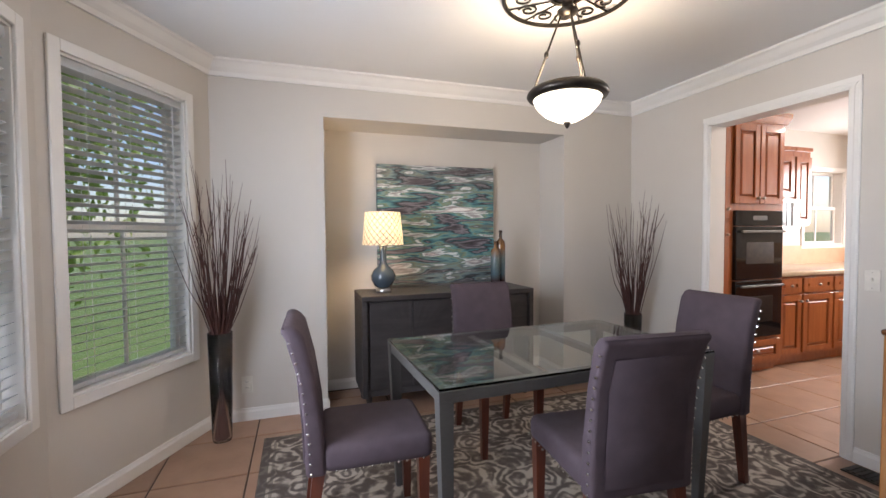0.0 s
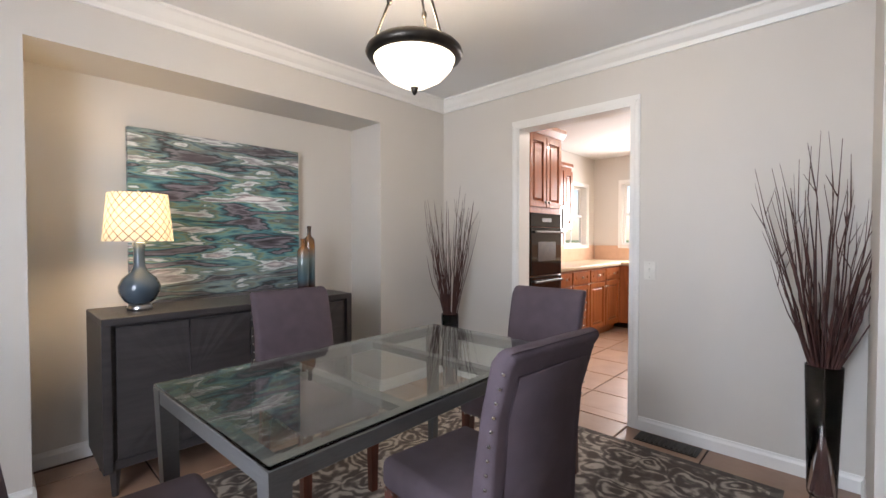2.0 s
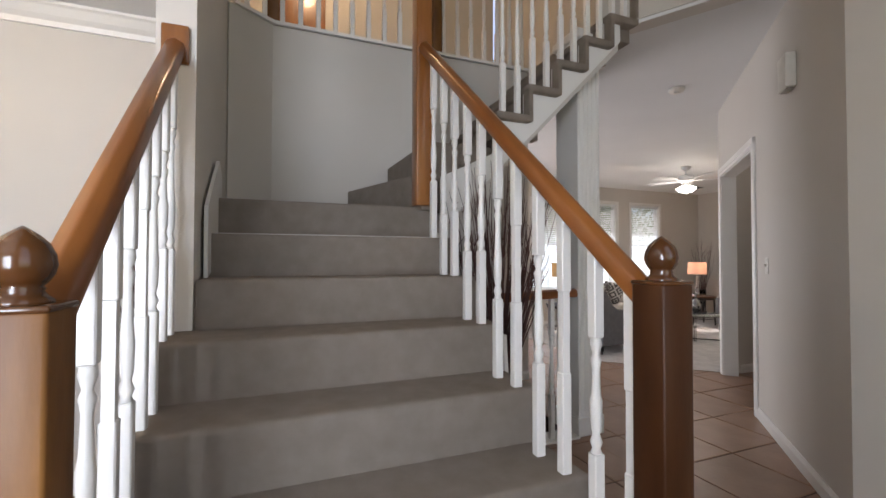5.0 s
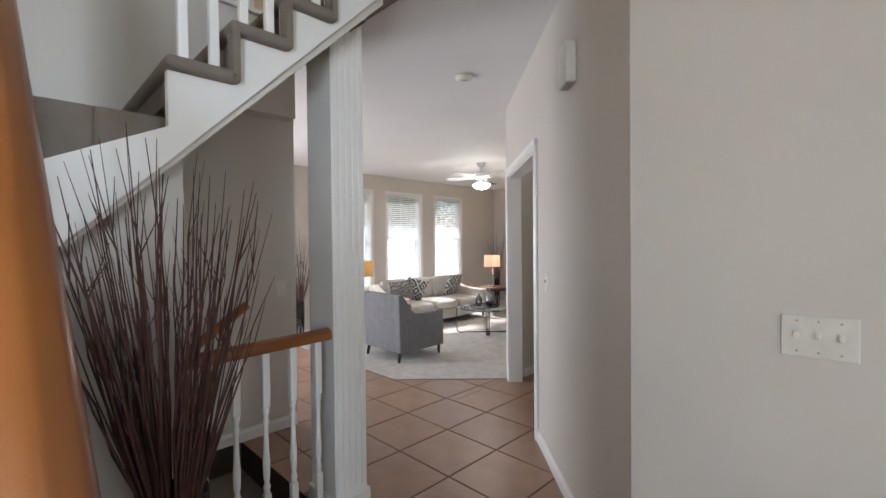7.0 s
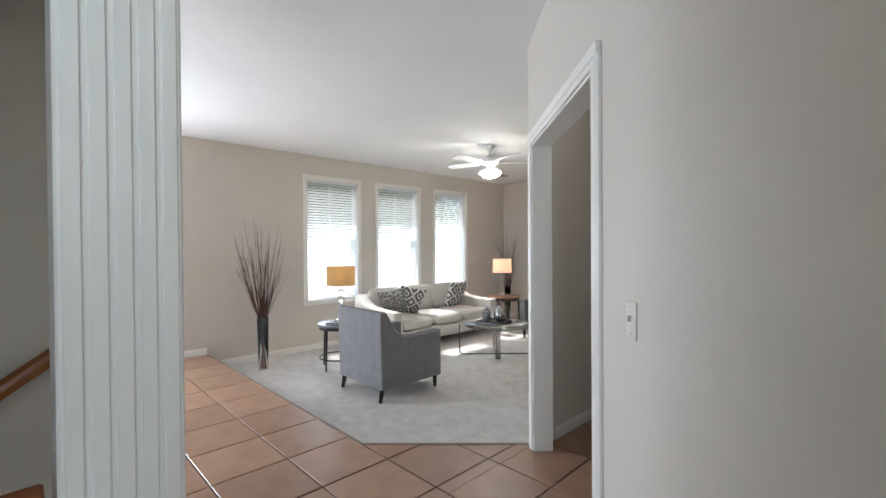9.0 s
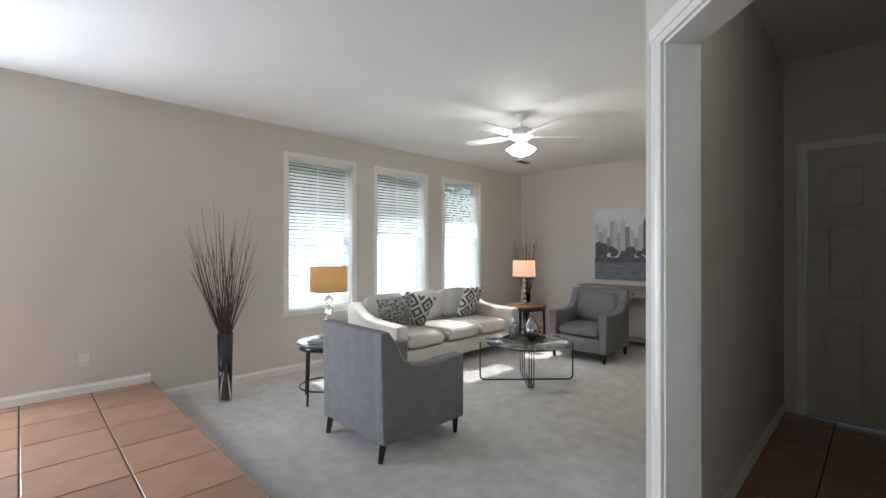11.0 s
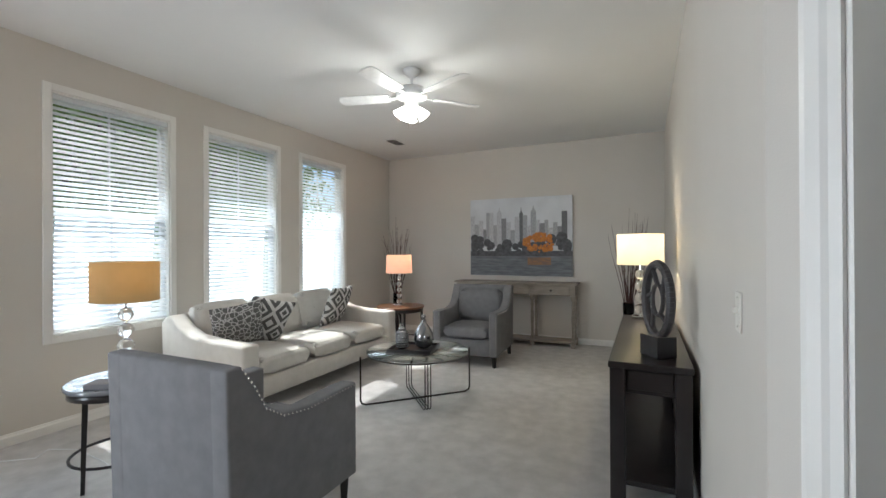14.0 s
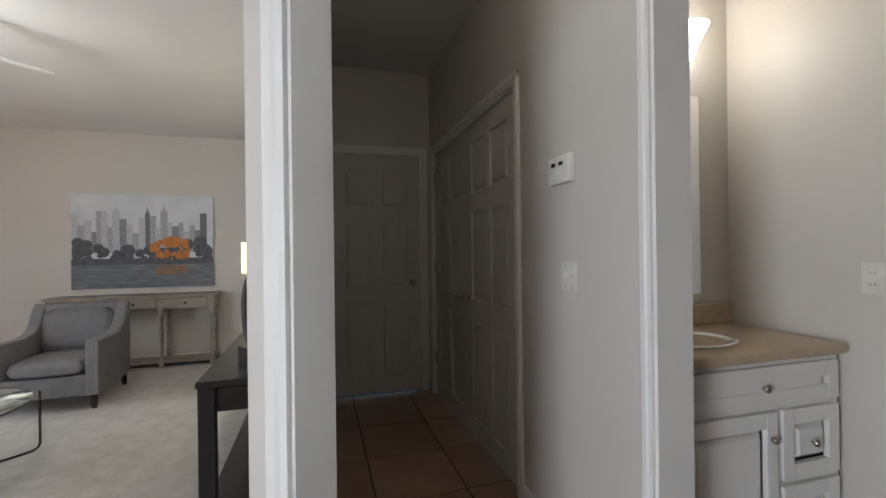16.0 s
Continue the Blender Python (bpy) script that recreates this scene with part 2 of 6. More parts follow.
def again(ob, parent, m, name=None):
    """One more part on the same mesh."""
    o = new(name or ob.name.split(".")[0], ob.data)
    o.matrix_basis = m
    o.parent = parent
    return o


def thing(name, label, category, at=None, group=""):
    ob = new(name)
    ob.empty_display_size = 0.1
    if at is not None:
        ob.matrix_basis = at
    return tagged(ob, label, category, group)


def fixed(ob, label="", category=""):
    return tagged(ob, label, category, kind="structure")


B = bmesh.new

# ---- structure ----
FLOOR2, CEIL, DIN = 2.775, 2.75, 2.445
CARPET = -0.19


def along(p0, p1):
    d = Vector((p1[0] - p0[0], p1[1] - p0[1], 0))
    return Matrix.Translation((p0[0], p0[1], 0)) @ Matrix.Rotation(math.atan2(d.y, d.x), 4, "Z"), d.length


def wall(name, p0, p1, z0, z1, thick=0.12, holes=(), material=None, label="greige painted plaster wall"):
    """A wall whose seen face lies on the line p0 to p1, to the left of it; holes: (s0, s1, z0, z1) along it."""
    m, length = along(p0, p1)
    bm = B()
    s = 0.0
    for a, b, h0, h1 in sorted(holes):
        box(bm, s, a, -thick, 0, z0, z1)
        if h0 > z0:
            box(bm, a, b, -thick, 0, z0, h0)
        if h1 < z1:
            box(bm, a, b, -thick, 0, h1, z1)
        s = b
    box(bm, s, length, -thick, 0, z0, z1)
    return fixed(part(name, bm, material or M["wall"], at=m), label, "wall")


def skirting(p0, p1, z=0.0, h=0.085, name="baseboard"):
    m, length = along(p0, p1)
    bm = B()
    shape(bm, [(0, z), (0.014, z), (0.014, z + h * 0.7), (0.008, z + h * 0.85), (0.006, z + h), (0, z + h)], 0, length)
    return fixed(part(name, bm, M["trim"], at=m), "white painted moulded baseboard along a wall", "baseboard")


def casing(name, p0, p1, s0, s1, top, z0=0.0, w=0.065, jamb=0.12, d=0.018):
    """Trim round a doorway: two legs, a head and the lining."""
    m, _ = along(p0, p1)
    bm = B()
    prof = lambda a, b, x: [(a, 0), (a, x * 0.6), (a + (b - a) * 0.2, x), (a + (b - a) * 0.55, x), (a + (b - a) * 0.7, x * 0.75), (b, x * 0.75), (b, 0)]
    for a, b in ((s0 - w, s0), (s1 + w, s1)):
        g = B()
        pts = prof(a, b, d)
        lo = [g.verts.new((x, y, z0)) for x, y in pts]
        hi = [g.verts.new((x, y, top + (w if i in (0, 1) else 0) + (w * 0.4 if i == 2 else 0))) for i, (x, y) in enumerate(pts)]
        for i in range(len(pts)):
            j = (i + 1) % len(pts)
            g.faces.new((lo[i], lo[j], hi[j], hi[i]))
        g.faces.new(lo)
        g.faces.new(hi)
        bmesh.ops.recalc_face_normals(g, faces=g.faces[:])
        merge(bm, g)
    box(bm, s0 - w * 0.5, s1 + w * 0.5, 0.001, d * 0.75, top, top + w * 0.4)
    box(bm, s0 - w, s1 + w, 0.001, d, top + w * 0.4, top + w)
    box(bm, s0 - 0.001, s0 + 0.012, -jamb - 0.004, 0.004, z0, top)
    box(bm, s1 - 0.012, s1 + 0.001, -jamb - 0.004, 0.004, z0, top)
    box(bm, s0, s1, -jamb - 0.004, 0.004, top - 0.012, top + 0.001)
    return fixed(part(name, bm, M["trim"], at=m), "white painted moulded door casing", "trim")


# dining room
K0, K1 = (3.86, 0.63), (3.86, 3.40)
wall("wall_kitchen", K0, K1, 0, 2.7, 0.14, [(1.105, 1.97, 0, 2.08)])
casing("trim_kitchen_door", K0, K1, 1.105, 1.97, 2.08, jamb=0.14, w=0.05, d=0.012)
wall("wall_niche", (3.86, 3.40), (0.395, 3.40), 0, 2.7, 0.40, [(0.72, 2.73, 0, 2.13)])
wall("wall_niche_back", (3.3, 3.80), (0.8, 3.80), 0, 2.7)
BAY0, BAY1 = (0.395, 3.40), (-0.102, 2.46)
wall("wall_bay", BAY0, BAY1, 0, 2.7, 0.14, [(0.213, 0.960, 0.55, 2.11)])
W0, W1 = (-0.102, 2.46), (-0.102, 0.63)
# the second hole is an unseen opening, added for the dining fill
wall("wall_west", W0, W1, 0, 2.7, 0.14, [(0.14, 0.89, 0.55, 2.11), (1.0, 1.6, 0.5, 2.08)])
# tall hole out of view, added to let the foyer fill in
wall("wall_west_foyer", (-0.102, 0.63), (-0.102, -2.2), 0, 5.3, 0.14, [(0.55, 2.4, 0.1, 4.6)])
wall("wall_south_foyer", (-0.102, -2.11), (2.24, -2.11), 0, 5.3)
D0, D1 = (2.24, -2.11), (4.306, -4.176)
wall("wall_diagonal", D0, D1, CARPET, 5.3, 0.12, [(1.548, 2.771, CARPET, 2.04)])
casing("trim_hall_opening", D0, D1, 1.548, 2.771, 2.04, w=0.075, d=0.022)
wall("wall_foyer_upper", (2.95, 0.60), (-0.102, 0.60), DIN, 5.3, 0.03)
# living room
wall("wall_living_west", (4.306, -4.176), (4.306, -9.45), CARPET - 0.05, CEIL + 0.1)
wall("wall_living_south", (4.306, -9.45), (8.62, -9.45), CARPET - 0.05, CEIL + 0.1)
WIN = [(-5.58, -4.68), (-6.89, -5.975), (-8.17, -7.315)]
wall("wall_living_windows", (8.62, -9.45), (8.62, 0.7), CARPET - 0.05, CEIL + 0.1, 0.14,
     [(a + 9.45, b + 9.45, 0.535, 2.40) for a, b in WIN] + [(7.55, 8.95, 0.0, 2.1)])
wall("wall_breakfast_north", (8.62, 0.6), (4.8, 0.6), 0, CEIL + 0.1)
wall("wall_cellar_stair", (4.8, -2.12), (4.8, 0.6), -2.6, CEIL + 0.1, 0.12)
# small hall and washroom
H0, H1 = (3.2, -3.2), (3.2, -6.72)
wall("wall_hall_west", H0, H1, 0, CEIL + 0.1, 0.12, [(0.08, 0.89, 0, 2.04), (1.8, 3.4, 0, 2.04)])
casing("trim_washroom_door", H0, H1, 0.08, 0.89, 2.04, w=0.05)
casing("trim_closet_door", H0, H1, 1.8, 3.4, 2.04, w=0.05)
wall("wall_hall_end", (3.2, -6.72), (4.19, -6.72), 0, CEIL + 0.1, 0.12, [(0.08, 0.86, 0, 2.05)])
casing("trim_end_door", (3.2, -6.72), (4.19, -6.72), 0.08, 0.86, 2.05, w=0.05)
wall("wall_washroom_back", (2.25, -4.66), (3.08, -4.66), 0, CEIL + 0.1)
wall("wall_washroom_side", (2.25, -2.35), (2.25, -4.66), 0, CEIL + 0.1)
# stair hall
wall("wall_stair", (4.10, 0.51), (2.95, 0.51), 0, 5.3, 0.13)
wall("wall_stair_corner", (4.26, 0.25), (4.07, 0.50), 0, FLOOR2, 0.1)
wall("wall_stair_back", (4.26, -0.66), (4.26, 0.25), 1.1, FLOOR2, 0.1)
wall("wall_stair_back_high", (4.26, -1.2), (4.26, -0.66), 1.8, FLOOR2, 0.1)
wall("wall_stair_back_top", (4.26, -1.87), (4.26, -1.2), 2.2, FLOOR2, 0.1)
wall("wall_upper_hall", (6.6, -2.7), (6.6, 0.6), FLOOR2, 5.3, 0.12, [(2.35, 3.05, FLOOR2, FLOOR2 + 2.04)])
wall("wall_upper_north", (6.6, 0.6), (3.1, 0.63), FLOOR2, 5.3)
wall("wall_upper_south", (2.3, -2.75), (6.6, -2.75), FLOOR2, 5.3)
wall("wall_header", (2.53, -2.44), (3.52, -1.86), CEIL - 0.002, 4.2, 0.12)
# kitchen
wall("wall_kitchen_back", (7.5, 3.62), (4.0, 3.62), 0, 2.7, 0.12, [(0.25, 0.95, 1.12, 2.0)])
wall("wall_kitchen_east", (7.5, 0.7), (7.5, 3.62), 0, 2.7, 0.12, [(1.3, 2.5, 1.12, 2.05)])
wall("wall_kitchen_south", (4.0, 0.72), (7.5, 0.72), 0, 2.7)

# ceilings and upper floor
fixed(part("ceiling_dining", box(B(), -0.4, 4.0, 0.63, 3.9, DIN, DIN + 0.2), M["ceiling"]), "flat white painted ceiling", "ceiling")
fixed(part("ceiling_kitchen", box(B(), 4.0, 7.7, 0.6, 3.8, DIN, DIN + 0.2), M["ceiling"]), "flat white painted ceiling", "ceiling")
fixed(part("ceiling_living", prism(B(), [(2.55, -2.42), (3.5, -1.87), (4.9, -1.87), (4.9, 0.75), (8.8, 0.75), (8.8, -9.6), (2.1, -9.6), (2.1, -2.42)], CEIL, CEIL + 0.02), M["ceiling"]), "flat white painted ceiling", "ceiling")
fixed(part("floor_upper", prism(B(), [(2.58, -2.40), (3.5, -1.85), (4.26, -1.85), (4.26, 0.25), (4.10, 0.46), (4.10, 0.7), (8.8, 0.75), (8.8, -9.6), (2.1, -9.6), (2.1, -2.40)], CEIL + 0.02, FLOOR2), M["wall"]), "upper floor edge above the hall", "floor")
fixed(part("ceiling_foyer", box(B(), -0.4, 6.8, -3.0, 0.8, 5.3, 5.45), M["ceiling"]), "high white foyer ceiling", "ceiling")

# crown moulding in the dining room
CROWN = [(0, DIN), (0.085, DIN), (0.085, DIN - 0.014), (0.07, DIN - 0.022), (0.045, DIN - 0.055), (0.022, DIN - 0.075), (0.016, DIN - 0.10), (0, DIN - 0.10)]
for a, b in ((K0, K1), ((3.86, 3.40), BAY0), (BAY0, BAY1), (W0, W1)):
    m, length = along(a, b)
    fixed(part("trim_crown", shape(B(), CROWN, 0, length), M["trim"], at=m), "white crown moulding under the ceiling", "trim")

for a, b in (((3.86, 0.63), (3.86, 1.68)), ((3.86, 2.65), (3.86, 3.40)), ((3.86, 3.40), (3.14, 3.40)), ((1.13, 3.40), BAY0), (BAY0, BAY1), (W0, (-0.102, -2.2)),
             ((3.14, 3.80), (1.13, 3.80)), ((1.13, 3.80), (1.13, 3.40)), ((3.14, 3.40), (3.14, 3.80)), ((2.95, 0.64), (3.86, 0.64)),
             ((-0.102, -2.11), (2.24, -2.11)), (D0, (3.28, -3.15)), ((3.2, -4.16), (3.2, -4.94)), ((4.8, -2.12), (4.8, -0.9)), ((4.19, -6.72), (4.19, -4.3))):
    skirting(a, b)
skirting((8.62, -3.30), (8.62, -2.0))
for a, b in (((4.306, -4.3), (4.306, -9.45)), ((4.306, -9.45), (8.62, -9.45)), ((8.62, -9.45), (8.62, -3.30))):
    skirting(a, b, CARPET)

# floors: a grouted slab with clay tiles on it, and a sunken carpet
SLAB = [(-0.3, 3.9), (7.7, 3.9), (7.7, 0.66), (8.7, 0.66), (8.7, -3.30), (5.09, -3.30), (4.25, -4.14), (4.25, -6.9), (2.1, -6.9), (2.1, -2.3), (-0.3, -2.3)]
PIT = [(3.62, 0.6), (4.8, 0.6), (4.8, -1.7), (3.62, -1.7)]
floor = B()
for x0, x1, y0, y1 in ((-0.3, 3.62, -1.7, 3.9), (3.62, 8.7, 0.6, 3.9), (4.8, 8.7, -1.7, 0.6), (2.1, 8.7, -3.30, -1.7), (-0.3, 2.1, -2.3, -1.7), (2.1, 4.25, -6.9, -3.30)):
    box(floor, x0, x1, y0, y1, -0.24, -0.006)
prism(floor, [(4.25, -3.30), (5.09, -3.30), (4.25, -4.14)], -0.24, -0.006)
FLOOR = fixed(part("floor", floor, M["grout"]), "clay-brown square ceramic tile floor with dark grout", "floor")
carpet = B()
box(carpet, 4.25, 8.7, -9.5, -3.25, CARPET - 0.06, CARPET)
fixed(part("floor_carpet", carpet, M["carpet"]), "pale beige cut-pile carpet, one step below the tile", "carpet")
fixed(part("floor_edge_strip", prism(B(), [(8.62, -3.30), (5.09, -3.30), (4.25, -4.14), (4.25, -4.165), (5.10, -3.315), (8.62, -3.315)], -0.19, 0.004), M["stair_carpet"]), "step edge between tile and carpet", "trim")
# added pale ground that catches the sun and gives the windows a bright bluish lower half
fixed(part("pavement", box(B(), 8.78, 13.4, -16, 6, -0.5, -0.40), M["patio"]), "sunlit pale concrete patio outside the windows", "pavement")
fixed(part("ground", box(B(), -600, 600, -600, 600, -0.75, -0.45), M["grass"]), "mown grass round the house", "ground")


# windows with sashes and slatted blinds
SLAT = B()
box(SLAT, -0.5, 0.5, -0.021, 0.021, -0.0012, 0.0012)
SLAT.transform(Matrix.Rotation(radians(-22), 4, "X"))
slat_mesh = bpy.data.meshes.new("slat")
SLAT.to_mesh(slat_mesh)
SLAT.free()
slat_mesh.materials.append(M["slat"])


def window(name, p0, p1, s0, s1, z0, z1, deep=0.14, w=0.055, blind=True, tilt=0):
    m, _ = along(p0, p1)
    win = fixed(new(name), "white double-hung window with casing and sill", "window")
    win.matrix_basis = m
    bm = B()
    for a, b, c, d in ((s0 - w, s0, z0 - w, z1 + w), (s1, s1 + w, z0 - w, z1 + w), (s0, s1, z1, z1 + w), (s0, s1, z0 - w, z0)):
        box(bm, a, b, 0.001, 0.016, c, d, 0.003)
    for a, b, c, d in ((s0, s0 + 0.012, z0, z1), (s1 - 0.012, s1, z0, z1), (s0, s1, z1 - 0.012, z1), (s0, s1, z0, z0 + 0.012)):
        box(bm, a, b, -deep, 0.001, c, d)
    part("window_casing", bm, M["trim"], win)
    mid = (z0 + z1) / 2 + 0.0
    for nm, a, b, y in (("lower_sash", z0, mid + 0.02, -0.085), ("upper_sash", mid - 0.02, z1, -0.115)):
        bm = B()
        f = 0.04
        for q in ((s0 + 0.012, s0 + f, a, b), (s1 - f, s1 - 0.012, a, b), (s0 + f, s1 - f, a, a + f), (s0 + f, s1 - f, b - f, b)):
            box(bm, q[0], q[1], y - 0.014, y + 0.014, q[2], q[3])
        box(bm, (s0 + s1) / 2 - 0.008, (s0 + s1) / 2 + 0.008, y - 0.008, y + 0.008, a + f, b - f)
        sash = part(nm, bm, M["trim"], win)
        pane = part("pane", box(B(), s0 + f, s1 - f, y - 0.002, y + 0.002, a + f, b - f), M["glass"], sash)
        pane.visible_shadow = False
    if not blind:
        return win
    bl = thing("window_blind", "white horizontal slatted blind, lowered and half open", "blind", m)
    bm = B()
    box(bm, s0 + 0.014, s1 - 0.014, -0.062, -0.012, z1 - 0.055, z1 - 0.013, 0.003)
    part("headrail", bm, M["slat"], bl)
    part("bottom_rail", box(B(), s0 + 0.016, s1 - 0.016, -0.055, -0.018, z0 + 0.02, z0 + 0.045, 0.004), M["slat"], bl)
    z = z0 + 0.065
    while z < z1 - 0.06:
        o = new("slat", slat_mesh)
        o.parent = bl
        o.matrix_basis = Matrix.Translation(((s0 + s1) / 2, -0.037, z)) @ Matrix.Rotation(radians(tilt), 4, "X") @ Matrix.Diagonal((s1 - s0 - 0.034, 1, 1, 1))
        z += 0.041
    for f in (0.18, 0.5, 0.82):
        x = s0 + (s1 - s0) * f
        part("ladder_cord", tube(tube(B(), (x, -0.058, z0 + 0.03), (x, -0.058, z1 - 0.03), 0.0012, n=5), (x, -0.016, z0 + 0.03), (x, -0.016, z1 - 0.03), 0.0012, n=5), M["slat"], bl)
    part("tilt_wand", tube(B(), (s0 + 0.09, -0.008, z1 - 0.06), (s0 + 0.09, -0.008, z1 - 0.75), 0.004, n=6), M["slat"], bl)
    return win


window("window_1", BAY0, BAY1, 0.213, 0.960, 0.55, 2.11, tilt=42)
window("window_2", W0, W1, 0.14, 0.89, 0.55, 2.11, tilt=42)
for i, (a, b) in enumerate(WIN):
    window("window_%d" % (i + 3), (8.62, -9.45), (8.62, 0.7), a + 9.45, b + 9.45, 0.535, 2.40, tilt=-24)
# unseen window, added round the dining fill lamp
window("window_8", W0, W1, 1.0, 1.6, 0.50, 2.08, blind=False)
window("window_6", (7.5, 0.7), (7.5, 3.62), 1.3, 2.5, 1.12, 2.05, 0.12, 0.04, False)
window("window_7", (7.5, 3.62), (4.0, 3.62), 0.25, 0.95, 1.12, 2.0, 0.12, 0.04, False)

# ---- staircase ----
RISE, RUN, NOSE1 = 0.185, 0.256, 1.66
STAIR = thing("staircase", "taupe carpeted staircase with white balusters and oak handrails", "staircase")
YR, YL = -0.64, 0.60


def step_mesh(x0, x1, y0, y1, z0, z1):
    g = box(B(), x0, x1, y0, y1, z0, z1)
    bmesh.ops.bevel(g, geom=[e for e in g.edges if all(v.co.z > z1 - 0.001 for v in e.verts) or all(abs(v.co.x - x0) < 1e-4 for v in e.verts)], offset=0.022, segments=4, affect="EDGES", profile=0.6)
    return g


for n in range(1, 9):
    x0 = NOSE1 + RUN * (n - 1)
    x1 = x0 + RUN + 0.02 if n < 8 else 4.255
    part("step", step_mesh(x0, x1, YR, YL if n < 6 else 0.508, 0.0 if n < 7 else 0.9, RISE * n), M["stair_carpet"], STAIR)
# winders round the corner post
PX, PY = 3.41, -0.53
for n, far in ((9, [(4.255, -0.26), (4.255, -0.62), (PX, -0.62), (PX, PY + 0.0)]), (10, [(4.255, -0.55), (4.255, -0.80), (3.42, -0.80), (3.42, PY - 0.06), (PX, PY - 0.04)])):
    part("winder_step", prism(B(), far, 1.46, RISE * n), M["stair_carpet"], STAIR)
for n in range(11, 16):
    y0 = -0.97 - 0.205 * (n - 11) + 0.02
    b = B()
    box(b, 3.36, 4.255, y0 - 0.225, y0 - 0.02, RISE * n - 0.13, RISE * n - 0.03)
    box(b, 3.28, 4.255, y0 - 0.225, y0 + 0.012, RISE * n - 0.045, RISE * n, 0.018, 3)
    box(b, 3.28, 3.345, y0 - 0.225, y0 - 0.20, RISE * n - 0.04, RISE * (n + 1) - 0.03)
    part("step", b, M["stair_carpet"], STAIR)
part("step", step_mesh(3.40, 4.255, -0.97, -0.76, 1.72, RISE * 10), M["stair_carpet"], STAIR)
# white stringer and soffit of the upper flight
part("stringer", shape(B(), [(-0.62, 1.35), (-0.62, 1.64), (-0.95, 1.80), (-0.95, 2.0), (-1.155, 2.0), (-1.155, 2.18), (-1.36, 2.18), (-1.36, 2.37), (-1.565, 2.37), (-1.565, 2.55), (-1.77, 2.55), (-1.77, 2.74), (-1.88, 2.74), (-1.88, 2.62)], 3.325, 3.36), M["trim"], STAIR, "white painted stringer")
part("soffit", shape(B(), [(-0.62, 1.33), (-1.88, 2.57), (-1.88, 2.64), (-0.62, 1.40)], 3.345, 4.255), M["wall"], STAIR)
part("platform_soffit", box(B(), 3.43, 4.255, -0.62, 0.498, 1.2, 1.31), M["wall"], STAIR)
part("side_panel", shape(B(), [(1.72, 0.0), (4.2, 0.0), (4.2, 1.3), (3.45, 1.3)] + [p for n in range(7, 1, -1) for p in ((NOSE1 + RUN * (n - 1) + RUN, RISE * n - 0.05), (NOSE1 + RUN * (n - 1) + 0.02, RISE * n - 0.05))], YR - 0.02, YR - 0.002, "y"), M["wall"], STAIR)
part("under_panel", shape(B(), [(-0.62, 0), (-0.62, 1.37), (-1.02, 1.76), (-1.02, 0)], 3.44, 3.56), M["wall"], STAIR)
part("wall_skirt", shape(B(), [(3.10, 1.11), (3.10, 1.40), (3.48, 1.66), (3.60, 1.60), (3.60, 1.2)], 0.482, 0.497, "y"), M["trim"], STAIR)


def baluster_mesh(h, low=0.30, top=0.25):
    """A white turned baluster: square foot, turned middle, square head."""
    bm = B()
    box(bm, -0.016, 0.016, -0.016, 0.016, 0, low, 0.003)
    box(bm, -0.016, 0.016, -0.016, 0.016, h - top, h, 0.003)
    prof = [(0.016, low), (0.011, low + 0.012), (0.017, low + 0.03), (0.010, low + 0.05), (0.015, low + 0.075), (0.017, low + 0.14), (0.013, (low + h - top) / 2), (0.010, h - top - 0.09), (0.015, h - top - 0.06), (0.009, h - top - 0.045), (0.016, h - top - 0.02), (0.014, h - top)]
    if h - top > low + 0.3:
        lathe(bm, prof, 8)
    else:
        box(bm, -0.012, 0.012, -0.012, 0.012, low - 0.01, h - top + 0.01)
    return bm


BAL = {}


def baluster(parent, x, y, z0, z1, name="baluster"):
    h = round(z1 - z0, 2)
    if h not in BAL:
        BAL[h] = part(name, baluster_mesh(h), M["trim"], parent, at=Matrix.Translation((x, y, z0)))
        return BAL[h]
    return again(BAL[h], parent, Matrix.Translation((x, y, z0)), name)


RAILPROF = [(-0.030, -0.028), (0.030, -0.028), (0.033, -0.005), (0.026, 0.018), (0.0, 0.030), (-0.026, 0.018), (-0.033, -0.005)]


def handrail(name, a, b, parent=None, label="", material=None):
    a, b = Vector(a), Vector(b)
    d = b - a
    bm = shape(B(), RAILPROF, 0, d.length)
    soft(bm, 0.006, 2)
    side = Vector((0, 0, 1)).cross(d).normalized()
    up = d.normalized().cross(side)
    m = Matrix((d.normalized(), side, up)).transposed().to_4x4()
    return part(name, bm, material or M["oak_x"], parent, label, Matrix.Translation(a) @ m)


def newel(parent, x, y, z0, ztop, knob, size=0.09, label="varnished oak newel post", wood="oak_end"):
    h = size / 2
    post = part("newel_post", soft(box(B(), x - h, x + h, y - h, y + h, z0, ztop), 0.006, 2), M[wood], parent, label)
    if knob:
        prof = [(0.034, 0.0), (0.034, 0.006), (0.027, 0.012), (0.023, 0.018), (0.025, 0.021), (0.022, 0.024), (0.028, 0.030), (0.034, 0.040), (0.0365, 0.052), (0.0345, 0.066), (0.028, 0.080), (0.018, 0.091), (0.009, 0.098), (0.002, 0.103)]
        part("cap_block", soft(box(B(), x - h - 0.002, x + h + 0.002, y - h - 0.002, y + h + 0.002, ztop - 0.004, ztop + 0.006), 0.004, 2), M["oak_dark"], post)
        part("finial", lathe(B(), prof, 24, (x, y, ztop + 0.004)), M["oak_dark"], post, "turned acorn finial")
    return post


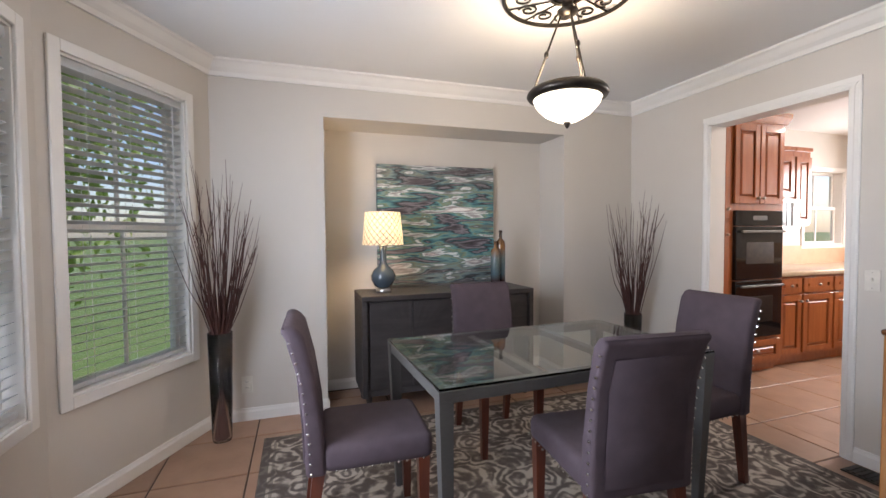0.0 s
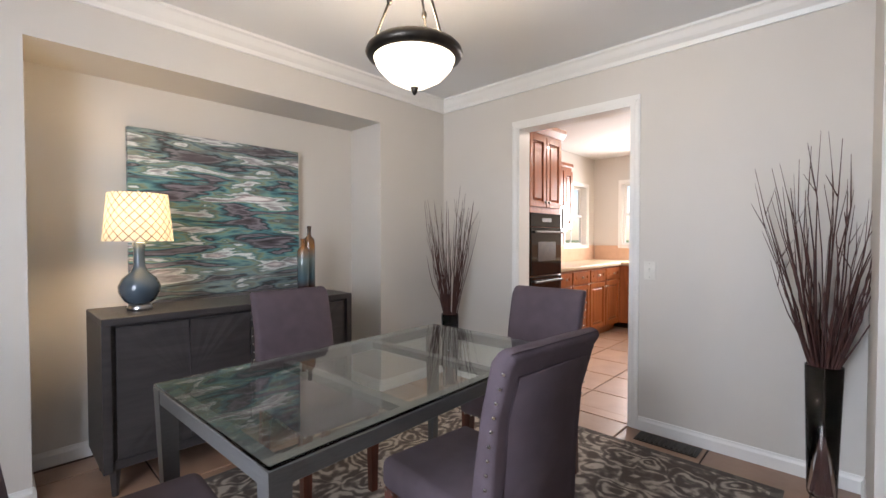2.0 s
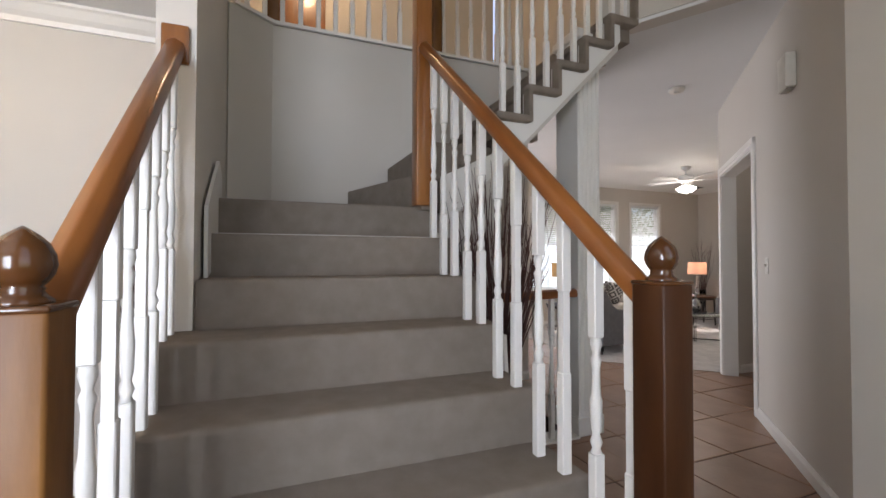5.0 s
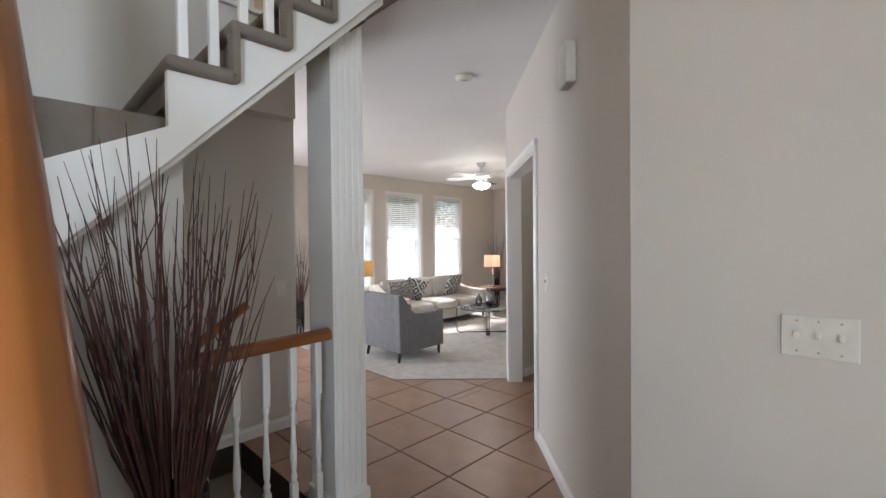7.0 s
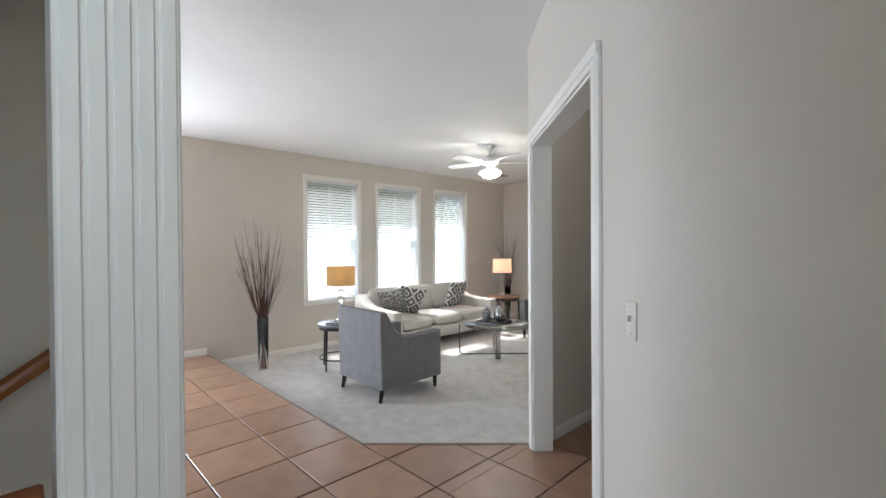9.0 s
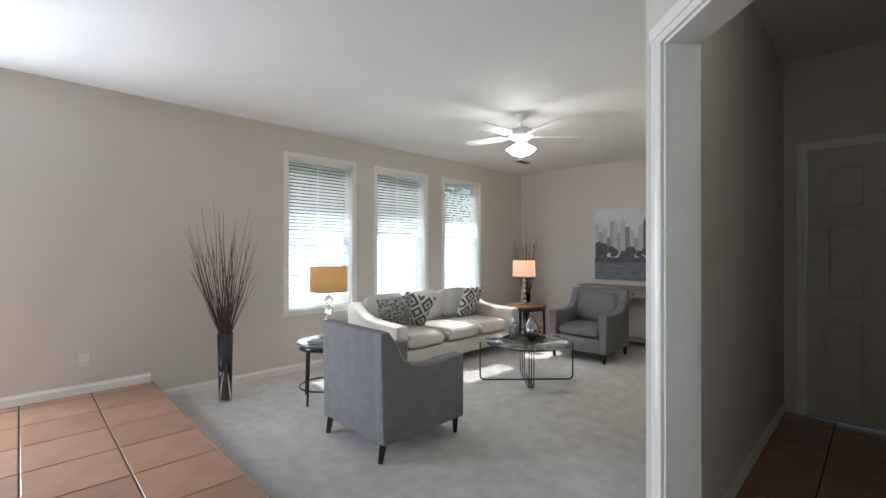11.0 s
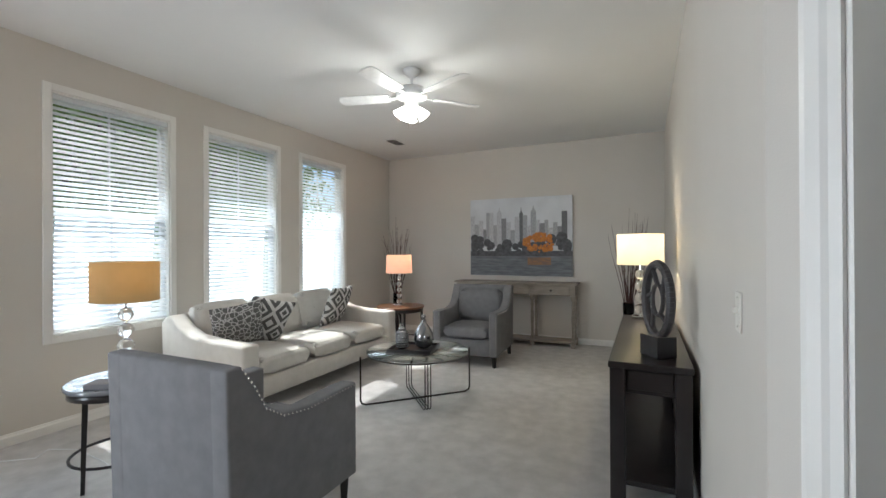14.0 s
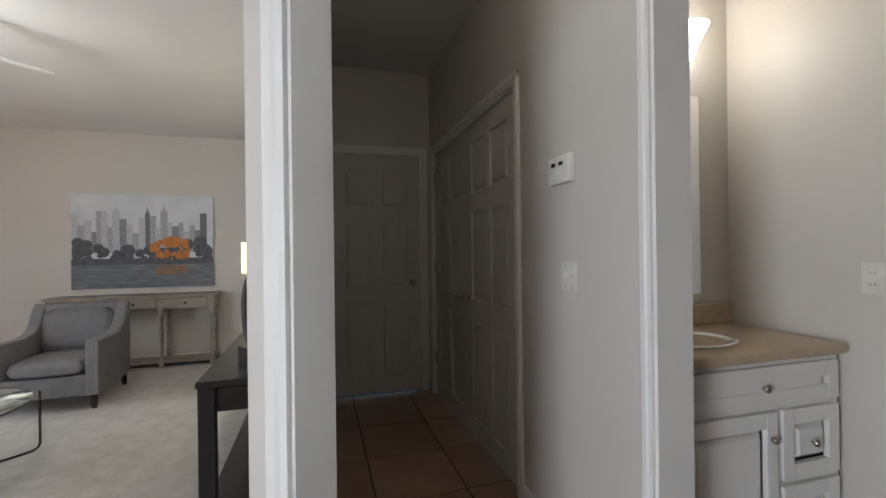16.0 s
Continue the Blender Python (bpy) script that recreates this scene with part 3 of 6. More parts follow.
M["oak_dark"] = mat("dark_varnished_finial", (0.10, 0.036, 0.009), 0.2, color2=(0.05, 0.017, 0.005), scale=9, coat=0.4)
NL, NR = (1.866, 0.546), (1.874, -0.585)
newel(STAIR, *NL, RISE, 1.125, True)
newel(STAIR, *NR, RISE, 1.135, True, wood="newel_shaded")
newel(STAIR, PX, PY, 1.48, 2.95, False, wood="oak")
handrail("handrail", (1.90, 0.546, 1.09), (2.93, 0.575, 1.955), STAIR)
handrail("handrail", (1.905, -0.583, 1.10), (3.37, PY, 2.36), STAIR)
part("rail_rosette", box(B(), 2.925, 2.95, 0.53, 0.62, 1.895, 2.035, 0.008, 2), M["oak"], STAIR)
for n in range(2, 7):
    for f in (0.07, 0.195):
        x = NOSE1 + RUN * (n - 1) + f
        if 1.93 < x < 2.92:
            baluster(STAIR, x, 0.546 + 0.029 * (x - 1.90) / 1.03, RISE * n - 0.004, 1.065 + 0.84 * (x - 1.90))
for n in range(2, 9):
    for f in (0.04, 0.165):
        x = NOSE1 + RUN * (n - 1) + f
        if 1.94 < x < PX - 0.05:
            baluster(STAIR, x, -0.583 + 0.036 * (x - 1.905), RISE * n - 0.004, 1.075 + 0.86 * (x - 1.905))
for n in range(11, 16):
    for f in (0.03, 0.13):
        y = -0.97 - 0.205 * (n - 11) - f
        baluster(STAIR, 3.335, y, RISE * n - 0.004, RISE * n + 0.92 + f * 0.9)
handrail("handrail", (3.40, -0.56, 2.72), (3.34, -1.85, 3.90), STAIR)

# gallery rail on the upper floor
GAL = thing("gallery_railing", "white gallery balusters with oak posts on the upper floor edge", "railing")
pts = [(4.26, -1.8), (4.26, 0.25), (4.10, 0.46)]
for (a, b) in zip(pts, pts[1:]):
    d = Vector(b) - Vector(a)
    k = max(2, int(d.length / 0.115))
    for i in range(k):
        q = Vector(a) + d * ((i + 0.5) / k)
        baluster(GAL, q.x + 0.05, q.y, FLOOR2 + 0.003, FLOOR2 + 1.15)
    handrail("handrail", (a[0] + 0.05, a[1], FLOOR2 + 1.17), (b[0] + 0.05, b[1], FLOOR2 + 1.17), GAL)
newel(GAL, 4.31, 0.25, FLOOR2, FLOOR2 + 1.3, False, 0.08)
newel(GAL, 4.31, -0.95, FLOOR2, FLOOR2 + 1.3, False, 0.08)
part("ledge_cap", prism(B(), [(4.235, -1.86), (4.235, 0.24), (4.07, 0.47), (4.16, 0.53), (4.40, 0.25), (4.40, -1.86)], FLOOR2, FLOOR2 + 0.022), M["trim"], GAL, "white ledge cap")
UD = fixed(new("door_upper"), "oak bedroom door in warm lamplight, standing open", "door")
part("door_leaf", box(B(), 6.62, 6.66, -0.35, 0.35, FLOOR2 + 0.003, FLOOR2 + 2.02, 0.004), M["oak"], UD)
lamp("upper_hall_lamp", "POINT", (5.7, -0.2, 4.9), (5.7, -0.2, 0), 25, (1.0, 0.72, 0.42), 0.1)

# column at the corner of the upper flight, and the rail of the cellar stair
COL = fixed(new("column"), "white fluted square column beside the stairs", "column")
part("shaft", box(B(), 3.50, 3.74, -1.86, -1.675, 0, CEIL + 0.02, 0.004), M["trim"], COL)
for i in range(5):
    y = -1.852 + 0.0355 * i
    part("flute", box(B(), 3.4955, 3.502, y, y + 0.026, 0.16, CEIL - 0.15, 0.002), M["trim"], COL)
part("plinth", box(B(), 3.485, 3.755, -1.875, -1.66, 0, 0.13, 0.006), M["trim"], COL)
part("cap", box(B(), 3.48, 3.76, -1.88, -1.655, CEIL - 0.06, CEIL, 0.008), M["trim"], COL)
GR = thing("cellar_guard_rail", "oak rail on white balusters guarding the cellar stairs", "railing")
handrail("handrail", (3.52, -0.65, 0.93), (3.52, -1.66, 0.96), GR)
for i in range(8):
    baluster(GR, 3.52, -0.72 - 0.125 * i, 0.0, 0.925)
fixed(part("trim_cellar_curb", box(B(), 3.47, 3.62, -1.66, -0.62, -0.02, 0.012), M["trim"]), "white floor curb under the rail", "trim")
CR = thing("cellar_handrail", "oak wall handrail going down to the cellar", "handrail")
handrail("handrail", (4.72, -1.72, 0.98), (4.72, 0.3, -0.45), CR)
part("bracket", box(B(), 4.72, 4.80, -1.45, -1.42, 0.74, 0.76), M["nickel"], CR)
CS = thing("cellar_stairs", "carpeted cellar steps going down", "staircase")
for n in range(8):
    part("step", step_mesh(3.62, 4.8, -1.70 + 0.26 * n, -1.70 + 0.26 * (n + 1) + 0.02, -2.4, -0.185 * (n + 1)), M["stair_carpet"], CS)
fixed(part("wall_cellar_side", box(B(), 3.58, 3.62, -1.7, 0.6, -2.6, -0.02), M["wall"]), "painted cellar stair wall", "wall")

# ---- small fittings ----


def plate(name, p0, p1, s, z, gang=1, kind="toggle", material=None, label="ivory wall switch plate"):
    """A switch or socket plate on the wall p0 to p1."""
    m, _ = along(p0, p1)
    ob = thing(name, label, "switch" if kind == "toggle" else "outlet", m @ Matrix.Translation((s, 0, z)))
    w = 0.035 + 0.023 * (gang - 1)
    mm = material or M["plastic"]
    part("plate", box(B(), -w, w, 0.0005, 0.006, -0.058, 0.058, 0.003, 2), mm, ob)
    for i in range(gang):
        x = (i - (gang - 1) / 2) * 0.046
        if kind == "toggle":
            part("toggle", box(B(), x - 0.005, x + 0.005, 0.004, 0.018, -0.004, 0.014, 0.002), mm, ob)
            for zz in (-0.042, 0.042):
                part("screw", tube(B(), (x, 0.005, zz), (x, 0.0075, zz), 0.003, n=8), M["nickel"], ob)
        else:
            for zz in (-0.02, 0.02):
                part("socket", box(B(), x - 0.014, x + 0.014, 0.005, 0.008, zz - 0.013, zz + 0.013, 0.004, 2), mm, ob)
                for xx in (-0.006, 0.006):
                    part("slot", box(B(), x + xx - 0.001, x + xx + 0.001, 0.0078, 0.0085, zz - 0.004, zz + 0.005), M["black"], ob)
    return ob


plate("light_switch", K0, K1, 0.99, 1.02)
plate("wall_outlet", (3.86, 3.40), (0.395, 3.40), 3.27, 0.25, kind="outlet", label="ivory plastic wall power outlet")
plate("light_switch", (-0.102, -2.11), (2.24, -2.11), 1.84, 1.13, 3)
plate("light_switch", D0, D1, 1.217, 1.14)
plate("light_switch", (4.306, -4.176), (4.306, -9.45), 0.30, 0.99)
plate("light_switch", H0, H1, 1.33, 1.11, 2)
plate("light_switch", (4.8, -2.12), (4.8, 0.6), 0.12, 1.06)
plate("wall_outlet", (8.62, -9.45), (8.62, 0.7), 6.65, 0.30, kind="outlet", label="ivory plastic wall power outlet")
plate("wall_outlet", (2.25, -2.35), (2.25, -4.66), 1.75, 1.10, kind="outlet", label="ivory plastic wall power outlet")
plate("wall_outlet", (4.306, -9.45), (8.62, -9.45), 3.3, 0.12, kind="outlet", label="ivory plastic wall power outlet")

SMOKE = thing("smoke_detector", "round ivory smoke detector on the hall ceiling", "smoke detector", Matrix.Translation((4.0, -3.2, CEIL)))
part("housing", lathe(B(), [(0.07, 0), (0.07, -0.012), (0.058, -0.032), (0.03, -0.036)], 28), M["plastic"], SMOKE)
part("sensor", lathe(B(), [(0.022, -0.034), (0.018, -0.044)], 16), M["plastic"], SMOKE)
m, _ = along(D0, D1)
CHIME = thing("door_chime", "ivory door chime box high on the wall", "door chime", m @ Matrix.Translation((0.662, 0, 2.28)))
part("cover", box(B(), -0.07, 0.07, 0.001, 0.055, -0.10, 0.10, 0.006, 2), M["plastic"], CHIME)
part("grille", box(B(), -0.05, 0.05, 0.010, 0.046, -0.106, -0.10), M["nickel"], CHIME)
m, _ = along(H0, H1)
HL = thing("hall_light", "small white flush ceiling light in the hall, lit", "ceiling light", pose(3.62, -4.15, CEIL))
part("ring", lathe(B(), [(0.10, 0), (0.10, -0.02), (0.085, -0.03)], 28), M["white_plastic"], HL)
part("bulb", lathe(B(), [(0.083, -0.028), (0.06, -0.05), (0.01, -0.058)], 24), M["bulb"], HL)
lamp("hall_lamp", "POINT", (3.62, -4.15, CEIL - 0.14), (3.62, -4.15, 0), 1.5, (1, 0.93, 0.83), 0.07)
TH = thing("thermostat", "ivory wall thermostat with two small displays", "thermostat", m @ Matrix.Translation((1.36, 0, 1.53)))
part("case", box(B(), -0.075, 0.075, 0.001, 0.03, -0.055, 0.055, 0.006, 2), M["plastic"], TH)
for x in (-0.02, 0.035):
    part("display", box(B(), x - 0.014, x + 0.014, 0.029, 0.0315, 0.015, 0.030), M["black_gloss"], TH)
VENT = thing("floor_vent", "dark metal floor register by the doorway", "vent", Matrix.Translation((3.755, 1.48, 0.002)))
part("frame", box(B(), -0.07, 0.07, -0.17, 0.17, 0, 0.006, 0.002), M["dark_metal"], VENT)
for i in range(12):
    part("slat", box(B(), -0.055, 0.055, -0.15 + 0.0262 * i, -0.138 + 0.0262 * i, 0.006, 0.010), M["dark_metal"], VENT)
CV = thing("ceiling_vent", "white metal ceiling register", "vent", Matrix.Translation((7.83, -8.37, CEIL)) @ Matrix.Rotation(0, 4, "Z"))
part("frame", box(B(), -0.09, 0.09, -0.17, 0.17, -0.008, 0, 0.003), M["white_plastic"], CV)
for i in range(7):
    part("slat", box(B(), -0.065 + 0.02 * i, -0.058 + 0.02 * i, -0.15, 0.15, -0.014, -0.007), M["grey_metal"], CV)

# ---- doors ----


def panel_door(bm, x0, x1, z0, z1, y=0.0, thick=0.035, rows=((0.05, 0.17), (0.22, 0.55), (0.60, 0.93))):
    """A six-panel leaf: a plain slab with raised fields in sunk panels. rows: from the bottom, as shares of the height."""
    w, h = x1 - x0, z1 - z0
    box(bm, x0, x1, y - thick, y - 0.012, z0, z1)
    cols = ((0.14, 0.45), (0.55, 0.86))
    fr = sorted([0, 1] + [v for c in cols for v in c])
    for a, b in ((0, 0.14), (0.45, 0.55), (0.86, 1)):
        box(bm, x0 + w * a, x0 + w * b, y - 0.013, y, z0, z1)
    zs = [0] + [v for r in rows for v in r] + [1]
    for a, b in zip(zs[::2], zs[1::2]):
        for c, d in cols:
            box(bm, x0 + w * c - 0.002, x0 + w * d + 0.002, y - 0.013, y - 0.0005, z0 + h * a, z0 + h * b)
    for a, b in rows:
        for c, d in cols:
            g = box(B(), x0 + w * c + 0.018, x0 + w * d - 0.018, y - 0.03, y - 0.003, z0 + h * a + 0.018, z0 + h * b - 0.018)
            bmesh.ops.bevel(g, geom=[e for e in g.edges if all(v.co.y > y - 0.01 for v in e.verts)], offset=0.012, segments=1, affect="EDGES")
            merge(bm, g)
    return bm


DROWS = ((0.06, 0.38), (0.44, 0.72), (0.78, 0.94))


def knob(parent, at, label="satin nickel door knob"):
    b = lathe(B(), [(0.026, 0), (0.026, 0.006), (0.011, 0.012), (0.010, 0.03), (0.024, 0.040), (0.026, 0.052), (0.018, 0.062), (0.002, 0.064)], 16)
    return part("door_knob", b, M["nickel"], parent, label, at @ Matrix.Rotation(radians(-90), 4, "X"))


def hinge(parent, x, z, y):
    return part("hinge", box(tube(B(), (x, y + 0.004, z - 0.045), (x, y + 0.004, z + 0.045), 0.006, n=8), x - 0.014, x + 0.014, y - 0.002, y + 0.002, z - 0.045, z + 0.045), M["nickel"], parent)


m, _ = along(H0, H1)
CLOSET = fixed(new("door_1"), "pair of off-white six-panel closet doors, closed", "door")
CLOSET.matrix_basis = m
for a, b, side in ((1.815, 2.598, 1), (2.602, 3.385, -1)):
    leaf = part("door_leaf", panel_door(B(), a, b, 0.012, 2.025, -0.012, 0.035, DROWS), M["door"], CLOSET)
    kx = 2.545 if side > 0 else 2.655
    knob(leaf, Matrix.Translation((kx, -0.012, 0.90)))
    for z in (0.31, 1.07, 1.82):
        hinge(leaf, 1.808 if side > 0 else 3.392, z, -0.008)
m, _ = along((3.2, -6.72), (4.19, -6.72))
END = fixed(new("door_2"), "off-white six-panel hall door, closed", "door")
END.matrix_basis = m
leaf = part("door_leaf", panel_door(B(), 0.095, 0.845, 0.012, 2.035, -0.012, 0.035, DROWS), M["door"], END)
knob(leaf, Matrix.Translation((0.16, -0.012, 0.94)))

# ---- dining room ----


def nail_row(parent, pts, r=0.006):
    for i, p in enumerate(pts):
        if i == 0:
            g = B()
            bmesh.ops.create_icosphere(g, subdivisions=1, radius=r)
            first = part("nailhead", g, M["nail"], parent, at=Matrix.Translation(p))
        else:
            again(first, parent, Matrix.Translation(p), "nailhead")


def dining_chair(at):
    ch = thing("dining_chair", "plum-grey upholstered dining chair with nailhead trim and red-brown wooden legs", "chair", at, "chairs round the dining table")
    seat = part("seat", soft(box(B(), -0.205, 0.205, -0.20, 0.235, 0.365, 0.475), 0.035, 4), M["plum"], ch)
    prof = [(-0.185, 0.36), (-0.262, 0.36), (-0.268, 0.55), (-0.285, 0.75), (-0.325, 0.89), (-0.348, 0.925), (-0.325, 0.945), (-0.290, 0.935), (-0.262, 0.90), (-0.225, 0.75), (-0.195, 0.55)]
    b = shape(B(), prof, -0.205, 0.205)
    soft(b, 0.018, 3)
    back = part("backrest", b, M["plum"], ch)
    part("back_panel_seam", soft(shape(B(), [(-0.271, 0.40), (-0.276, 0.55), (-0.291, 0.745), (-0.325, 0.865), (-0.319, 0.868), (-0.285, 0.745), (-0.268, 0.55), (-0.262, 0.40)], -0.16, 0.16), 0.004, 1), M["plum"], back)
    side = [(-0.265 - 0.02 * t - 0.05 * t * t * t, 0.38 + 0.50 * t) for t in [i / 13 for i in range(14)]]
    for x in (-0.208, 0.208):
        nail_row(back, [(x, y + 0.022, z) for y, z in side], 0.0055)
    nail_row(seat, [(x, -0.15 + 0.034 * i, 0.378) for x in (-0.207, 0.207) for i in range(12)] + [(-0.2 + 0.036 * i, 0.237, 0.378) for i in range(12)], 0.0055)
    for x in (-0.172, 0.172):
        for y, dy in ((0.195, 0.0), (-0.215, -0.05)):
            g = B()
            lo = [g.verts.new((x + a * 0.016, y + dy + c * 0.016, 0)) for a, c in ((-1, -1), (1, -1), (1, 1), (-1, 1))]
            hi = [g.verts.new((x + a * 0.023, y + c * 0.023, 0.372)) for a, c in ((-1, -1), (1, -1), (1, 1), (-1, 1))]
            for i in range(4):
                g.faces.new((lo[i], lo[(i + 1) % 4], hi[(i + 1) % 4], hi[i]))
            g.faces.new(lo[::-1])
            g.faces.new(hi)
            part("leg", g, M["leg"], ch)
    return ch


RUGZ = 0.010
chair = dining_chair(pose(2.09, 1.60, RUGZ, 0, 0, -5))
copy_thing(chair, pose(1.225, 2.02, RUGZ, 0, 0, -92))
copy_thing(chair, pose(2.80, 1.88, RUGZ, 0, 0, 94))
copy_thing(chair, pose(2.10, 2.56, RUGZ, 0, 0, 178))

TB = thing("dining_table", "rectangular glass-topped dining table on a brushed grey metal frame", "table", pose(2.04, 1.965, RUGZ, 0, 0, 2))
LX, LY = 0.66, 0.385
part("tabletop", box(B(), -LX, LX, -LY, LY, 0.732, 0.742, 0.003), M["table_glass"], TB, "clear glass top")
for y in (-LY + 0.025, LY - 0.025):
    part("apron", box(B(), -LX + 0.05, LX - 0.05, y - 0.022, y + 0.022, 0.685, 0.730, 0.003), M["grey_metal"], TB)
for x in (-LX + 0.025, LX - 0.025):
    part("apron", box(B(), x - 0.022, x + 0.022, -LY + 0.05, LY - 0.05, 0.685, 0.730, 0.003), M["grey_metal"], TB)
for x in (-0.22, 0.22):
    part("cross_bar", box(B(), x - 0.02, x + 0.02, -LY + 0.045, LY - 0.045, 0.695, 0.722), M["grey_metal"], TB)
for sx in (-1, 1):
    for sy in (-1, 1):
        g = B()
        x, y = sx * (LX - 0.027), sy * (LY - 0.027)
        ox, oy = -sx * 0.008, -sy * 0.008
        lo = [g.verts.new((x + ox * 2 + a * 0.017, y + oy * 2 + c * 0.017, 0)) for a, c in ((-1, -1), (1, -1), (1, 1), (-1, 1))]
        hi = [g.verts.new((x + a * 0.027, y + c * 0.027, 0.730)) for a, c in ((-1, -1), (1, -1), (1, 1), (-1, 1))]
        for i in range(4):
            g.faces.new((lo[i], lo[(i + 1) % 4], hi[(i + 1) % 4], hi[i]))
        g.faces.new(lo[::-1])
        g.faces.new(hi)
        part("leg", g, M["grey_metal"], TB)


def rug_material():
    """Grey damask weave: scrolled blotches inside a framed border."""
    m = mat("damask_rug", (0.2, 0.18, 0.16), 0.95, bump=0.5, bscale=600, spec=0.1)
    nt = m.node_tree
    b = nt.nodes["Principled BSDF"]
    tc = nt.nodes.new("ShaderNodeTexCoord")
    wob = nt.nodes.new("ShaderNodeTexNoise")
    wob.inputs["Scale"].default_value = 5
    mixv = nt.nodes.new("ShaderNodeMixRGB")
    mixv.inputs[0].default_value = 0.18
    nt.links.new(tc.outputs["Object"], wob.inputs["Vector"])
    nt.links.new(tc.outputs["Object"], mixv.inputs[1])
    nt.links.new(wob.outputs["Color"], mixv.inputs[2])
    vor = nt.nodes.new("ShaderNodeTexVoronoi")
    vor.inputs["Scale"].default_value = 7
    nt.links.new(mixv.outputs[0], vor.inputs["Vector"])
    wave = nt.nodes.new("ShaderNodeMath")
    wave.operation = "MULTIPLY"
    wave.inputs[1].default_value = 26
    nt.links.new(vor.outputs["Distance"], wave.inputs[0])
    sn = nt.nodes.new("ShaderNodeMath")
    sn.operation = "SINE"
    nt.links.new(wave.outputs[0], sn.inputs[0])
    n2 = nt.nodes.new("ShaderNodeTexNoise")
    n2.inputs["Scale"].default_value, n2.inputs["Detail"].default_value = 14, 8
    nt.links.new(tc.outputs["Object"], n2.inputs["Vector"])
    add = nt.nodes.new("ShaderNodeMath")
    add.operation = "MULTIPLY_ADD"
    add.inputs[1].default_value, add.inputs[2].default_value = 0.13, 0.0
    nt.links.new(sn.outputs[0], add.inputs[0])
    nt.links.new(n2.outputs[0], add.inputs[2])
    ramp = nt.nodes.new("ShaderNodeValToRGB")
    e = ramp.color_ramp.elements
    e[0].position, e[0].color = 0.36, (0.10, 0.083, 0.072, 1)
    e[1].position, e[1].color = 0.64, (0.42, 0.365, 0.31, 1)
    mid = e.new(0.5)
    mid.color = (0.17, 0.143, 0.125, 1)
    nt.links.new(add.outputs[0], ramp.inputs[0])
    # border bands from the distance to the edge
    sep = nt.nodes.new("ShaderNodeSeparateXYZ")
    nt.links.new(tc.outputs["Object"], sep.inputs[0])
    ds = []
    for k, half in ((0, 1.45), (1, 1.065)):
        ab = nt.nodes.new("ShaderNodeMath")
        ab.operation = "ABSOLUTE"
        nt.links.new(sep.outputs[k], ab.inputs[0])
        su = nt.nodes.new("ShaderNodeMath")
        su.operation = "SUBTRACT"
        su.inputs[0].default_value = half
        nt.links.new(ab.outputs[0], su.inputs[1])
        ds.append(su)
    mn = nt.nodes.new("ShaderNodeMath")
    mn.operation = "MINIMUM"
    nt.links.new(ds[0].outputs[0], mn.inputs[0])
    nt.links.new(ds[1].outputs[0], mn.inputs[1])
    band = nt.nodes.new("ShaderNodeValToRGB")
    be = band.color_ramp.elements
    band.color_ramp.interpolation = "CONSTANT"
    be[0].position, be[0].color = 0.0, (0.8, 0.8, 0.8, 1)
    be[1].position, be[1].color = 0.045, (0.0, 0.0, 0.0, 1)
    for p, v in ((0.06, 0.55), (0.075, 0.0), (0.22, 0.55), (0.235, 0.8), (0.25, 0.0)):
        q = be.new(p)
        q.color = (v, v, v, 1)
    nt.links.new(mn.outputs[0], band.inputs[0])
    mix = nt.nodes.new("ShaderNodeMixRGB")
    mix.inputs[2].default_value = (0.10, 0.088, 0.08, 1)
    nt.links.new(band.outputs[0], mix.inputs[0])
    nt.links.new(ramp.outputs[0], mix.inputs[1])
    nt.links.new(mix.outputs[0], b.inputs["Base Color"])
    return m


tagged(part("area_rug", box(B(), -1.45, 1.45, -1.065, 1.065, 0.0, 0.009, 0.003), rug_material(), at=pose(2.17, 1.985, 0.0005)), "grey and cream damask rug with a framed border under the table", "rug")

SB = thing("sideboard", "charcoal-stained wooden sideboard with four sunburst-veneer doors", "sideboard", pose(2.03, 3.17, 0))
SW, SD, SH = 0.675, 0.43, 0.85
part("top", box(B(), -SW, SW, -0.005, SD, SH - 0.035, SH, 0.003), M["charcoal"], SB)
bm = B()
for x in (-SW, SW - 0.035):
    box(bm, x, x + 0.035, 0, SD, 0.13, SH - 0.035)
box(bm, -SW + 0.035, SW - 0.035, 0.025, SD, 0.13, 0.17)
box(bm, -SW + 0.035, SW - 0.035, 0.03, SD, 0.17, SH - 0.035)
part("body", bm, M["charcoal"], SB)
dw = (2 * SW - 0.11) / 4
